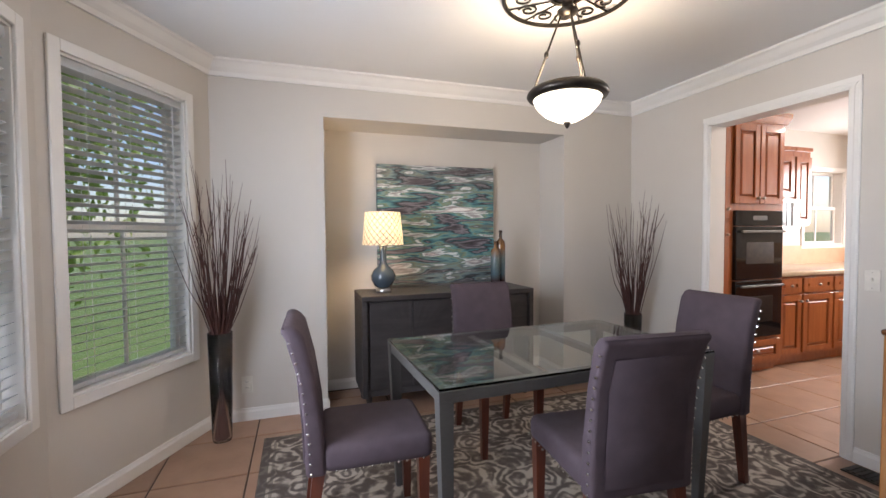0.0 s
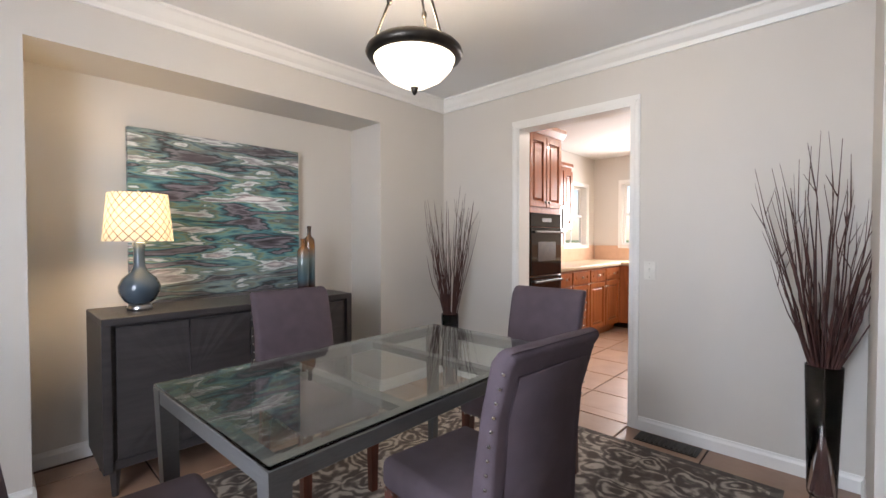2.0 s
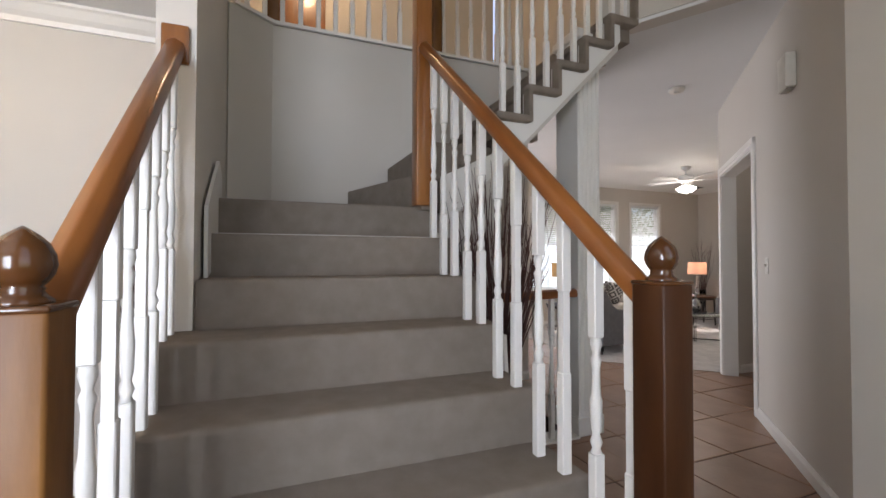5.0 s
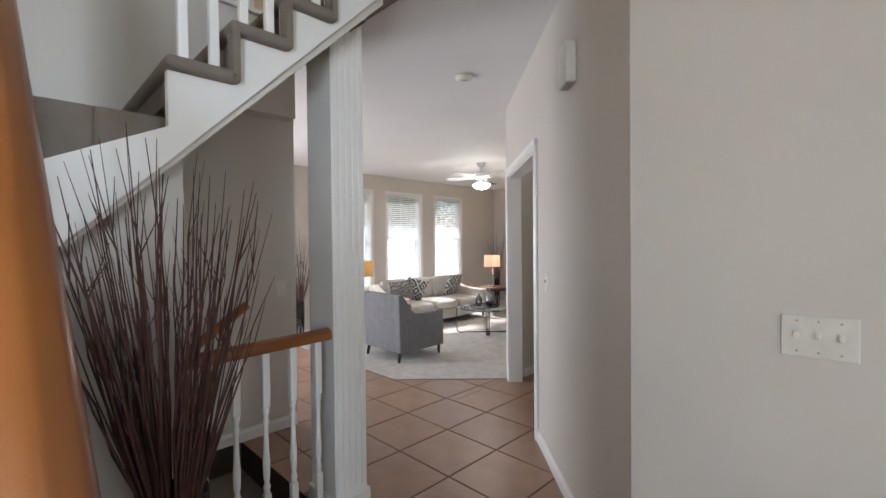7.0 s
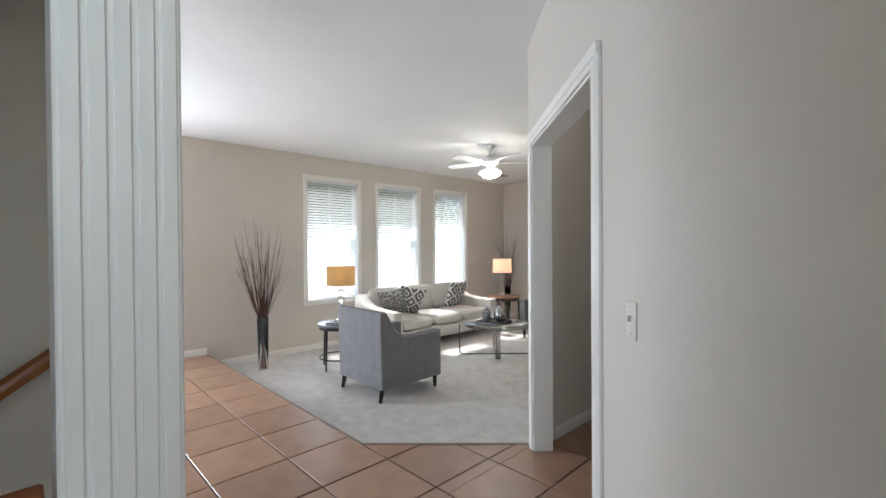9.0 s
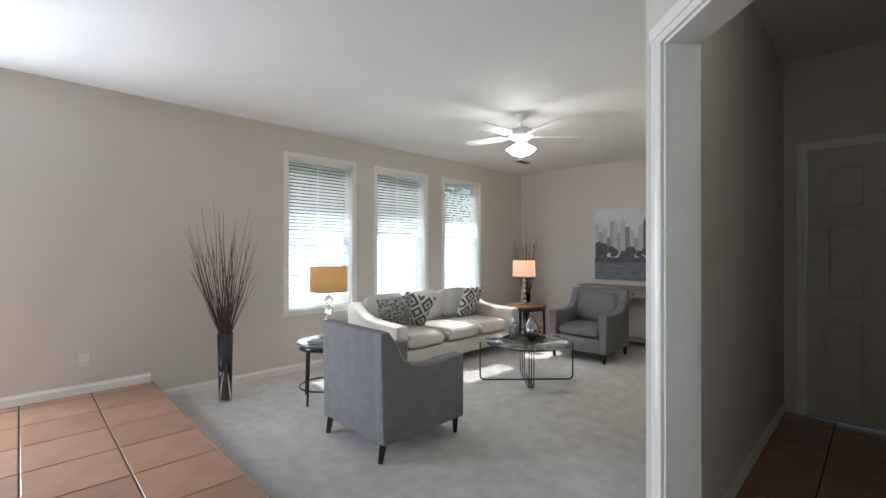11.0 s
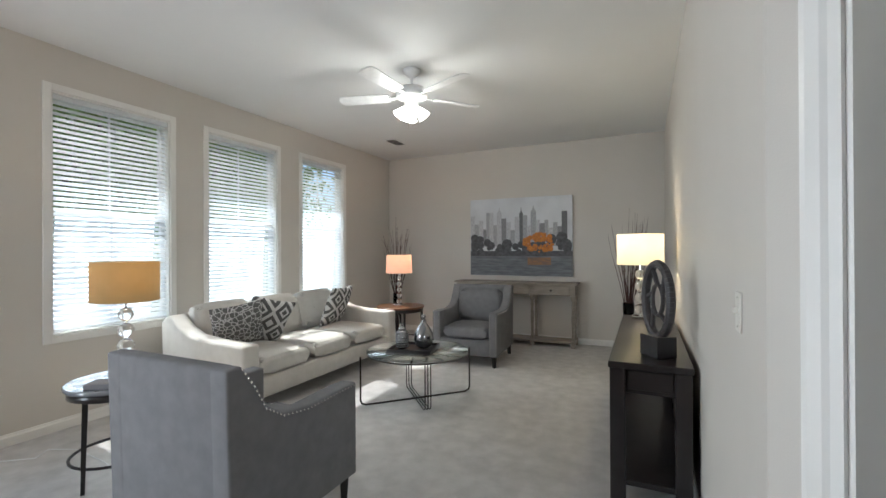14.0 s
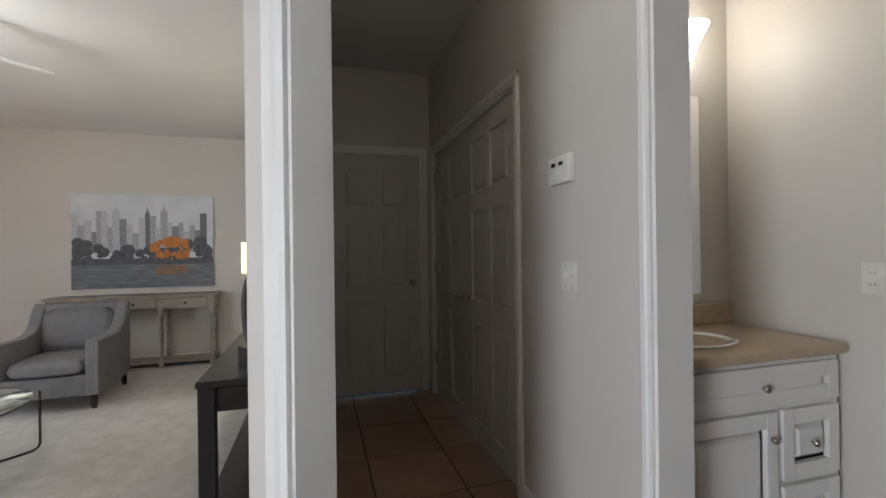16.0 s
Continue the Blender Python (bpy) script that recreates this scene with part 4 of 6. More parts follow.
for i in range(4):
    x0 = -SW + 0.055 + dw * i
    g = B()
    z0, z1 = 0.185, SH - 0.05
    cx, cz = x0 + (dw if i % 2 == 0 else 0), (z0 + z1) / 2
    c = g.verts.new((cx, 0.010, cz))
    rim = []
    for k in range(9):
        f = k / 8
        rim.append((x0 + 0.003 + (dw - 0.006) * f, z0))
    for k in range(1, 9):
        rim.append((x0 + dw - 0.003, z0 + (z1 - z0) * k / 8))
    for k in range(1, 9):
        rim.append((x0 + dw - 0.003 - (dw - 0.006) * k / 8, z1))
    for k in range(1, 8):
        rim.append((x0 + 0.003, z1 - (z1 - z0) * k / 8))
    vs = [g.verts.new((x, 0.014 + 0.003 * (j % 2), z)) for j, (x, z) in enumerate(rim)]
    bk = [g.verts.new((x, 0.034, z)) for x, z in rim]
    for j in range(len(rim)):
        k = (j + 1) % len(rim)
        g.faces.new((c, vs[k], vs[j]))
        g.faces.new((vs[j], vs[k], bk[k], bk[j]))
    bmesh.ops.recalc_face_normals(g, faces=g.faces[:])
    d = part("door", g, M["charcoal"], SB)
    part("pull", tube(B(), (x0 + (dw - 0.03 if i % 2 == 0 else 0.03), -0.002, 0.44), (x0 + (dw - 0.03 if i % 2 == 0 else 0.03), 0.014, 0.44), 0.009, 0.006), M["dark_metal"], d)
for x in (-SW + 0.05, SW - 0.05):
    for y in (0.05, SD - 0.05):
        part("leg", tube(B(), (x, y, 0), (x, y, 0.14), 0.014, 0.024, 10), M["charcoal"], SB)


def lattice_shade():
    m = glow("lit_lattice_shade", (1.0, 0.78, 0.42), 1.1, (0.8, 0.75, 0.65))
    nt = m.node_tree
    b = nt.nodes["Principled BSDF"]
    tc = nt.nodes.new("ShaderNodeTexCoord")
    sep = nt.nodes.new("ShaderNodeSeparateXYZ")
    nt.links.new(tc.outputs["Object"], sep.inputs[0])
    at = nt.nodes.new("ShaderNodeMath")
    at.operation = "ARCTAN2"
    nt.links.new(sep.outputs[1], at.inputs[0])
    nt.links.new(sep.outputs[0], at.inputs[1])
    vals = []
    for sgn in (1, -1):
        q = nt.nodes.new("ShaderNodeMath")
        q.operation = "MULTIPLY_ADD"
        q.inputs[1].default_value = 10.0 * sgn
        zz = nt.nodes.new("ShaderNodeMath")
        zz.operation = "MULTIPLY"
        zz.inputs[1].default_value = 62
        nt.links.new(sep.outputs[2], zz.inputs[0])
        nt.links.new(at.outputs[0], q.inputs[0])
        nt.links.new(zz.outputs[0], q.inputs[2])
        s = nt.nodes.new("ShaderNodeMath")
        s.operation = "SINE"
        nt.links.new(q.outputs[0], s.inputs[0])
        a = nt.nodes.new("ShaderNodeMath")
        a.operation = "ABSOLUTE"
        nt.links.new(s.outputs[0], a.inputs[0])
        vals.append(a)
    mn = nt.nodes.new("ShaderNodeMath")
    mn.operation = "MINIMUM"
    nt.links.new(vals[0].outputs[0], mn.inputs[0])
    nt.links.new(vals[1].outputs[0], mn.inputs[1])
    gt = nt.nodes.new("ShaderNodeMath")
    gt.operation = "GREATER_THAN"
    gt.inputs[1].default_value = 0.17
    nt.links.new(mn.outputs[0], gt.inputs[0])
    mix = nt.nodes.new("ShaderNodeMixRGB")
    mix.inputs[1].default_value, mix.inputs[2].default_value = (0.10, 0.075, 0.05, 1), (0.8, 0.75, 0.65, 1)
    nt.links.new(gt.outputs[0], mix.inputs[0])
    nt.links.new(mix.outputs[0], b.inputs["Base Color"])
    st = nt.nodes.new("ShaderNodeMath")
    st.operation = "MULTIPLY"
    st.inputs[1].default_value = 0.42
    nt.links.new(gt.outputs[0], st.inputs[0])
    nt.links.new(st.outputs[0], b.inputs["Emission Strength"])
    return m


def shade_mesh(r0, r1, z0, z1):
    g = lathe(B(), [(r0, z0), (r1, z1)], 32, cap=False)
    bmesh.ops.solidify(g, geom=g.faces[:], thickness=0.003)
    return g


GL = thing("table_lamp", "slate-blue ceramic gourd lamp with a lit lattice-print shade on the sideboard", "lamp", pose(1.55, 3.40, SH))
part("base", lathe(B(), [(0.055, 0), (0.058, 0.008), (0.052, 0.02), (0.05, 0.028)], 28), M["steel"], GL)
part("body", lathe(B(), [(0.042, 0.028), (0.066, 0.045), (0.092, 0.09), (0.094, 0.125), (0.075, 0.165), (0.040, 0.195), (0.027, 0.225), (0.024, 0.30), (0.030, 0.345), (0.022, 0.352)], 32), M["glaze"], GL)
part("neck", lathe(B(), [(0.010, 0.35), (0.010, 0.42)], 12), M["steel"], GL)
part("shade", shade_mesh(0.155, 0.132, 0.355, 0.60), lattice_shade(), GL, "white shade with brown trellis print", smooth=True)
part("finial", lathe(B(), [(0.004, 0.58), (0.010, 0.605), (0.004, 0.62)], 10), M["steel"], GL)
lamp("table_lamp_bulb", "POINT", (1.55, 3.40, SH + 0.46), (1.55, 3.40, 0), 8, (1.0, 0.72, 0.38), 0.04)


def stripes_canvas():
    """Streaked sea-coloured brushwork."""
    m = mat("abstract_painting", (0.3, 0.3, 0.3), 0.5, bump=0.4, bscale=35, stretch=(0.5, 1, 3))
    nt = m.node_tree
    b = nt.nodes["Principled BSDF"]
    tc = nt.nodes.new("ShaderNodeTexCoord")
    outs = []
    for sc, st, det in ((2.6, (0.8, 1, 5.2), 10), (3.6, (0.9, 1, 7.0), 7)):
        mp = nt.nodes.new("ShaderNodeMapping")
        mp.inputs["Scale"].default_value = st
        nt.links.new(tc.outputs["Object"], mp.inputs[0])
        n = nt.nodes.new("ShaderNodeTexNoise")
        n.inputs["Scale"].default_value, n.inputs["Detail"].default_value, n.inputs["Distortion"].default_value = sc, det, 0.35
        nt.links.new(mp.outputs[0], n.inputs["Vector"])
        outs.append(n)
    ramp = nt.nodes.new("ShaderNodeValToRGB")
    e = ramp.color_ramp.elements
    e[0].position, e[0].color = 0.30, (0.020, 0.014, 0.016, 1)
    e[1].position, e[1].color = 0.68, (0.85, 0.82, 0.80, 1)
    for p, c in ((0.37, (0.10, 0.08, 0.095)), (0.41, (0.25, 0.22, 0.25)), (0.44, (0.02, 0.02, 0.025)), (0.47, (0.05, 0.18, 0.21)), (0.50, (0.16, 0.34, 0.31)), (0.525, (0.24, 0.27, 0.15)), (0.55, (0.07, 0.19, 0.19)), (0.57, (0.80, 0.82, 0.80)), (0.615, (0.30, 0.27, 0.28)), (0.65, (0.60, 0.50, 0.48))):
        q = e.new(p)
        q.color = (*c, 1)
    nt.links.new(outs[0].outputs[0], ramp.inputs[0])
    r2 = nt.nodes.new("ShaderNodeValToRGB")
    r2.color_ramp.elements[0].position, r2.color_ramp.elements[1].position = 0.55, 0.62
    nt.links.new(outs[1].outputs[0], r2.inputs[0])
    # greyer towards top and bottom
    sep = nt.nodes.new("ShaderNodeSeparateXYZ")
    nt.links.new(tc.outputs["Object"], sep.inputs[0])
    rr = nt.nodes.new("ShaderNodeValToRGB")
    g = rr.color_ramp.elements
    g[0].position, g[0].color = 0.12, (0.85, 0.85, 0.85, 1)
    g[1].position, g[1].color = 0.95, (0.85, 0.85, 0.85, 1)
    for p in (0.25, 0.70):
        q = g.new(p)
        q.color = (0.05, 0.05, 0.05, 1)
    nt.links.new(sep.outputs[2], rr.inputs[0])
    mix0 = nt.nodes.new("ShaderNodeMixRGB")
    grey = nt.nodes.new("ShaderNodeHueSaturation")
    grey.inputs["Saturation"].default_value, grey.inputs["Value"].default_value = 0.35, 0.75
    nt.links.new(ramp.outputs[0], grey.inputs["Color"])
    nt.links.new(rr.outputs[0], mix0.inputs[0])
    nt.links.new(ramp.outputs[0], mix0.inputs[1])
    nt.links.new(grey.outputs[0], mix0.inputs[2])
    mix = nt.nodes.new("ShaderNodeMixRGB")
    mix.inputs[2].default_value = (0.10, 0.08, 0.085, 1)
    ml = nt.nodes.new("ShaderNodeMath")
    ml.operation = "MULTIPLY"
    ml.inputs[1].default_value = 0.6
    nt.links.new(r2.outputs[0], ml.inputs[0])
    nt.links.new(ml.outputs[0], mix.inputs[0])
    nt.links.new(mix0.outputs[0], mix.inputs[1])
    nt.links.new(mix.outputs[0], b.inputs["Base Color"])
    return m


PIC = thing("abstract_painting", "square abstract canvas of grey, teal and cream streaks", "painting", pose(2.10, 3.755, SH, 0, 0, 0))
part("canvas", box(B(), -0.53, 0.53, -0.012, 0.03, 0.0, 1.02, 0.003), stripes_canvas(), PIC)


def ombre():
    m = mat("amber_to_blue_glazed_glass", (0.2, 0.1, 0.05), 0.08, coat=0.7)
    nt = m.node_tree
    tc = nt.nodes.new("ShaderNodeTexCoord")
    sep = nt.nodes.new("ShaderNodeSeparateXYZ")
    nt.links.new(tc.outputs["Object"], sep.inputs[0])
    r = nt.nodes.new("ShaderNodeValToRGB")
    e = r.color_ramp.elements
    e[0].position, e[0].color = 0.02, (0.05, 0.015, 0.01, 1)
    e[1].position, e[1].color = 0.42, (0.05, 0.03, 0.02, 1)
    for p, c in ((0.09, (0.06, 0.11, 0.13)), (0.22, (0.13, 0.17, 0.16)), (0.31, (0.26, 0.11, 0.03))):
        q = e.new(p)
        q.color = (*c, 1)
    nt.links.new(sep.outputs[2], r.inputs[0])
    nt.links.new(r.outputs[0], nt.nodes["Principled BSDF"].inputs["Base Color"])
    return m


OMB = ombre()
for x, y, h in ((2.53, 3.50, 0.37), (2.60, 3.54, 0.46)):
    part_ob = part("tall_bottle", lathe(B(), [(0.036, 0), (0.040, 0.01), (0.040, h * 0.74), (0.034, h * 0.80), (0.014, h * 0.85), (0.013, h * 0.96), (0.016, h * 0.97), (0.016, h)], 24), OMB, at=pose(x, y, SH))
    tagged(part_ob, "tall glazed bottle shading from amber to slate blue", "bottle", "bottles on the sideboard")


def twig_vase(at, label, height=1.65, glass_h=0.62, r0=0.055, r1=0.072, count=46, seed=1, spread=0.27):
    rnd = random.Random(seed)
    v = thing("twig_vase", label, "vase", at)
    g = lathe(B(), [(r0, 0.0), (r0 + 0.002, 0.02), (r1, glass_h)], 28, cap=False)
    bmesh.ops.holes_fill(g, edges=[e for e in g.edges if e.is_boundary and e.verts[0].co.z < 0.01])
    bmesh.ops.solidify(g, geom=g.faces[:], thickness=0.004)
    gv = part("glass_vase", g, M["vase_glass"], v, "tall clear glass cylinder", smooth=True)
    gv.visible_shadow = False
    for i in range(count):
        a, rr = rnd.uniform(0, 6.283), math.sqrt(rnd.random())
        h = height * rnd.uniform(0.68, 1.0) * (1 - 0.12 * rr)
        b = B()
        p = Vector((math.cos(a + 2.5) * rr * (r0 - 0.012), math.sin(a + 2.5) * rr * (r0 - 0.012), 0.012))
        q = Vector((math.cos(a) * rr * (r1 - 0.014), math.sin(a) * rr * (r1 - 0.014), glass_h))
        t = Vector((math.cos(a) * rr * spread, math.sin(a) * rr * spread, h))
        w = rnd.uniform(0.0035, 0.006)
        last = p
        tube(b, p, q, w, w * 0.95, 5)
        last = q
        for k in range(1, 5):
            f = k / 4
            nx = q.lerp(t, f) + Vector((rnd.uniform(-1, 1), rnd.uniform(-1, 1), 0)) * 0.014 * (1 if k < 4 else 1.6)
            tube(b, last, nx, w * (1 - 0.18 * (k - 1)), w * (1 - 0.2 * k), 5)
            if k == 3 and rnd.random() < 0.4:
                tube(b, nx, nx + Vector((rnd.uniform(-0.06, 0.06), rnd.uniform(-0.06, 0.06), rnd.uniform(0.08, 0.2))), w * 0.5, w * 0.2, 4)
            last = nx
        part("twig", b, M["twig"], v)
    return v


TW = "tall glass vase of dark red-brown twigs"
twig_vase(pose(0.47, 3.14, 0), TW + " beside the bay window", 1.92, 0.68, seed=2, count=60)
twig_vase(pose(3.62, 3.10, 0), TW + " in the corner", 1.75, 0.60, seed=3, count=50, spread=0.24)
twig_vase(pose(3.715, 0.79, 0), TW + " by the stair wall", 1.82, 0.62, seed=4, spread=0.30, count=60)
twig_vase(pose(3.22, -0.92, 0), TW + " below the staircase", 1.86, 0.60, seed=5, r0=0.085, r1=0.105, count=125, spread=0.32)
twig_vase(pose(8.12, -3.82, CARPET), TW + " by the window wall", 2.04, 0.66, seed=6, spread=0.36, count=60)
twig_vase(pose(8.25, -9.10, CARPET), TW + " behind the end table", 1.95, 0.66, seed=7, spread=0.26, count=36)
twig_vase(pose(4.75, -9.12, CARPET), TW + " beside the console table", 2.05, 0.66, seed=8, spread=0.28, count=36)

PEN = thing("pendant_light", "bronze bowl pendant with a lit alabaster glass shade on three rods", "pendant light", pose(2.20, 1.99, 0))
part("bowl", lathe(B(), [(0.006, 1.823), (0.05, 1.83), (0.11, 1.862), (0.15, 1.905), (0.166, 1.945), (0.16, 1.95), (0.14, 1.93), (0.10, 1.88)], 40, cap=False), M["bulb_warm"], PEN, "lit alabaster glass bowl")
part("rim", lathe(B(), [(0.160, 1.935), (0.185, 1.94), (0.195, 1.955), (0.190, 1.970), (0.176, 1.985), (0.160, 1.99), (0.152, 1.975)], 40, cap=False), M["dark_metal"], PEN, "bronze rim", smooth=True)
part("finial", lathe(B(), [(0.003, 1.795), (0.010, 1.805), (0.014, 1.815), (0.018, 1.825)], 14), M["dark_metal"], PEN)
for i in range(3):
    a = 2 * math.pi * i / 3 + 0.4
    c, s = math.cos(a), math.sin(a)
    rod = part("rod", tube(tube(B(), (0.165 * c, 0.165 * s, 1.985), (0.10 * c, 0.10 * s, 2.16), 0.005), (0.10 * c, 0.10 * s, 2.16), (0.03 * c, 0.03 * s, 2.345), 0.005), M["dark_metal"], PEN)
    part("collar", lathe(B(), [(0.006, 2.145), (0.011, 2.155), (0.011, 2.168), (0.006, 2.178)], 10, (0.10 * c, 0.10 * s, 0)), M["dark_metal"], rod)
part("stem", lathe(B(), [(0.02, 2.33), (0.045, 2.345), (0.05, 2.36), (0.03, 2.375), (0.022, 2.41), (0.055, 2.43), (0.065, DIN - 0.012)], 20), M["dark_metal"], PEN)
lamp("pendant_bulb", "POINT", (2.20, 1.99, 2.06), (2.20, 1.99, 0), 22, (1.0, 0.80, 0.52), 0.09)
MED = thing("ceiling_medallion", "round dark scrollwork ceiling medallion", "medallion", pose(2.20, 1.99, DIN))
for r in (0.08, 0.305):
    g = B()
    for i in range(40):
        a, b2 = 2 * math.pi * i / 40, 2 * math.pi * (i + 1) / 40
        tube(g, (r * math.cos(a), r * math.sin(a), -0.012), (r * math.cos(b2), r * math.sin(b2), -0.012), 0.011, n=6)
    part("ring", g, M["dark_metal"], MED)
SCR = None
for i in range(12):
    g = B()
    last = None
    for k in range(26):
        f = k / 25
        ang, rad = f * 9.0, 0.052 * (1 - f * 0.75)
        p = Vector((0.215 + rad * math.cos(ang + 0.8), rad * math.sin(ang + 0.8), -0.010))
        if last is not None:
            tube(g, last, p, 0.0055, n=5)
        last = p
    tube(g, (0.085, 0, -0.01), (0.30, 0.075, -0.01), 0.005, n=5)
    part("scroll", g, M["dark_metal"], MED, at=Matrix.Rotation(2 * math.pi * i / 12, 4, "Z"))

# ---- living room ----


def cushion(bm, x0, x1, y0, y1, z0, z1, r=0.05):
    g = box(B(), x0, x1, y0, y1, z0, z1)
    bmesh.ops.subdivide_edges(g, edges=g.edges[:], cuts=5, use_grid_fill=True)
    c = Vector(((x0 + x1) / 2, (y0 + y1) / 2, (z0 + z1) / 2))
    h = Vector(((x1 - x0) / 2, (y1 - y0) / 2, (z1 - z0) / 2))
    for v in g.verts:
        q = Vector([(v.co[i] - c[i]) / h[i] for i in range(3)])
        k = [1 - 0.10 * (q[(i + 1) % 3] ** 4 + q[(i + 2) % 3] ** 4) * min(1, r * 2 / h[i] + 0.15) * 1.6 for i in range(3)]
        v.co = Vector([c[i] + q[i] * h[i] * (k[i] if abs(q[i]) > 0.99 else 1) for i in range(3)])
    soft(g, min(r * 0.5, h.x * 0.3, h.y * 0.3, h.z * 0.3), 2)
    return merge(bm, g)


SOFA = thing("sofa", "ivory fabric three-seat sofa with tufted back cushions and sloping arms", "sofa", pose(7.93, -6.56, CARPET, 0, 0, 90))
# local: facing +y; length along x
SL = 1.16
part("frame", soft(box(B(), -SL + 0.02, SL - 0.02, -0.46, 0.47, 0.12, 0.30), 0.02, 2), M["sofa"], SOFA)
part("back_frame", soft(shape(B(), [(-0.30, 0.2), (-0.47, 0.2), (-0.52, 0.78), (-0.44, 0.80), (-0.36, 0.6)], -SL + 0.14, SL - 0.14), 0.025, 3), M["sofa"], SOFA)
for s in (-1, 1):
    a, b = (s * SL, s * (SL - 0.17))
    part("arm", soft(shape(B(), [(-0.52, 0.12), (-0.54, 0.74), (-0.44, 0.80), (-0.30, 0.70), (-0.15, 0.635), (0.10, 0.61), (0.49, 0.60), (0.50, 0.12)], min(a, b), max(a, b)), 0.025, 3), M["sofa"], SOFA)
for i in range(3):
    w = (2 * SL - 0.36) / 3
    x0 = -SL + 0.18 + w * i
    part("seat_cushion", cushion(B(), x0 + 0.004, x0 + w - 0.004, -0.30, 0.49, 0.29, 0.47), M["sofa"], SOFA)
    g = cushion(B(), x0 + 0.004, x0 + w - 0.004, -0.10, 0.10, 0, 0.45)
    g.transform(Matrix.Translation((0, -0.33, 0.43)) @ Matrix.Rotation(radians(14), 4, "X"))
    bc = part("back_cushion", g, M["sofa"], SOFA)
    for fx in (0.3, 0.7):
        part("button", lathe(B(), [(0.013, -0.004), (0.012, 0.004), (0.004, 0.007)], 10), M["sofa"], bc, at=Matrix.Translation((x0 + w * fx, -0.275, 0.68)) @ Matrix.Rotation(radians(-76), 4, "X"))
for x in (-SL + 0.08, SL - 0.08):
    for y in (-0.42, 0.42):
        part("leg", tube(B(), (x, y, 0), (x, y, 0.13), 0.02, 0.03, 4), M["black"], SOFA)


def pattern_fabric(name, kind):
    """Grey and white pillow cloth: nested diamonds, or scattered leaf strokes."""
    m = mat(name, (0.6, 0.6, 0.58), 0.9, bump=0.2, bscale=600, spec=0.1)
    nt = m.node_tree
    tc = nt.nodes.new("ShaderNodeTexCoord")
    b = nt.nodes["Principled BSDF"]
    ramp = nt.nodes.new("ShaderNodeValToRGB")
    ramp.color_ramp.interpolation = "CONSTANT"
    e = ramp.color_ramp.elements
    if kind == "diamond":
        sep = nt.nodes.new("ShaderNodeSeparateXYZ")
        nt.links.new(tc.outputs["Object"], sep.inputs[0])
        tri = []
        for k in (0, 2):
            p = nt.nodes.new("ShaderNodeMath")
            p.operation = "PINGPONG"
            p.inputs[1].default_value = 0.12
            nt.links.new(sep.outputs[k], p.inputs[0])
            tri.append(p)
        ad = nt.nodes.new("ShaderNodeMath")
        ad.operation = "ADD"
        nt.links.new(tri[0].outputs[0], ad.inputs[0])
        nt.links.new(tri[1].outputs[0], ad.inputs[1])
        ml = nt.nodes.new("ShaderNodeMath")
        ml.operation = "MULTIPLY"
        ml.inputs[1].default_value = 4.16
        nt.links.new(ad.outputs[0], ml.inputs[0])
        nt.links.new(ml.outputs[0], ramp.inputs[0])
        e[0].color = (0.62, 0.61, 0.59, 1)
        e[1].position, e[1].color = 0.18, (0.12, 0.115, 0.11, 1)
        for p, c in ((0.36, 0.62), (0.55, 0.12), (0.75, 0.62), (0.86, 0.12)):
            q = e.new(p)
            q.color = (c, c * 0.98, c * 0.95, 1)
    else:
        v = nt.nodes.new("ShaderNodeTexVoronoi")
        v.feature = "DISTANCE_TO_EDGE"
        v.inputs["Scale"].default_value = 22
        nt.links.new(tc.outputs["Object"], v.inputs["Vector"])
        nt.links.new(v.outputs["Distance"], ramp.inputs[0])
        e[0].color = (0.55, 0.54, 0.52, 1)
        e[1].position, e[1].color = 0.07, (0.15, 0.145, 0.14, 1)
    nt.links.new(ramp.outputs[0], b.inputs["Base Color"])
    return m


DIA, LEAFY = pattern_fabric("diamond_pillow_cloth", "diamond"), pattern_fabric("grey_leaf_pillow_cloth", "leaf")


def pillow(at, material, label, s=0.23):
    g = B()
    bmesh.ops.create_grid(g, x_segments=14, y_segments=14, size=s)
    g.transform(Matrix.Rotation(radians(90), 4, "X"))
    back = g.copy()
    for bm, sg in ((g, 1), (back, -1)):
        for v in bm.verts:
            u, w = v.co.x / s, v.co.z / s
            puff = max(0.0, (1 - u * u) * (1 - w * w)) ** 0.55
            v.co.y = sg * 0.075 * puff
            v.co.x *= 1 - 0.06 * (1 - w * w) ** 2 * 0 - 0.07 * (1 - abs(w)) * abs(u) ** 3
            v.co.z *= 1 - 0.07 * (1 - abs(u)) * abs(w) ** 3
    merge(g, back)
    bmesh.ops.remove_doubles(g, verts=g.verts[:], dist=0.0005)
    bmesh.ops.recalc_face_normals(g, faces=g.faces[:])
    return tagged(part("throw_pillow", g, material, at=at, smooth=True), label, "pillow", "pillows on the sofa")


Z0 = CARPET + 0.47
pillow(pose(8.00, -5.82, Z0 + 0.20, -24, 8, 62), LEAFY, "grey leaf-patterned pillow on the sofa")
pillow(pose(7.96, -6.12, Z0 + 0.21, -22, -14, 74), DIA, "grey and white geometric pillow on the sofa")
pillow(pose(7.98, -7.22, Z0 + 0.22, -22, 0, 98), DIA, "grey and white nested-diamond pillow on the sofa", 0.25)
pillow(pose(8.08, -7.42, Z0 + 0.22, -20, 6, 112), LEAFY, "dark grey leaf-patterned pillow on the sofa", 0.22)


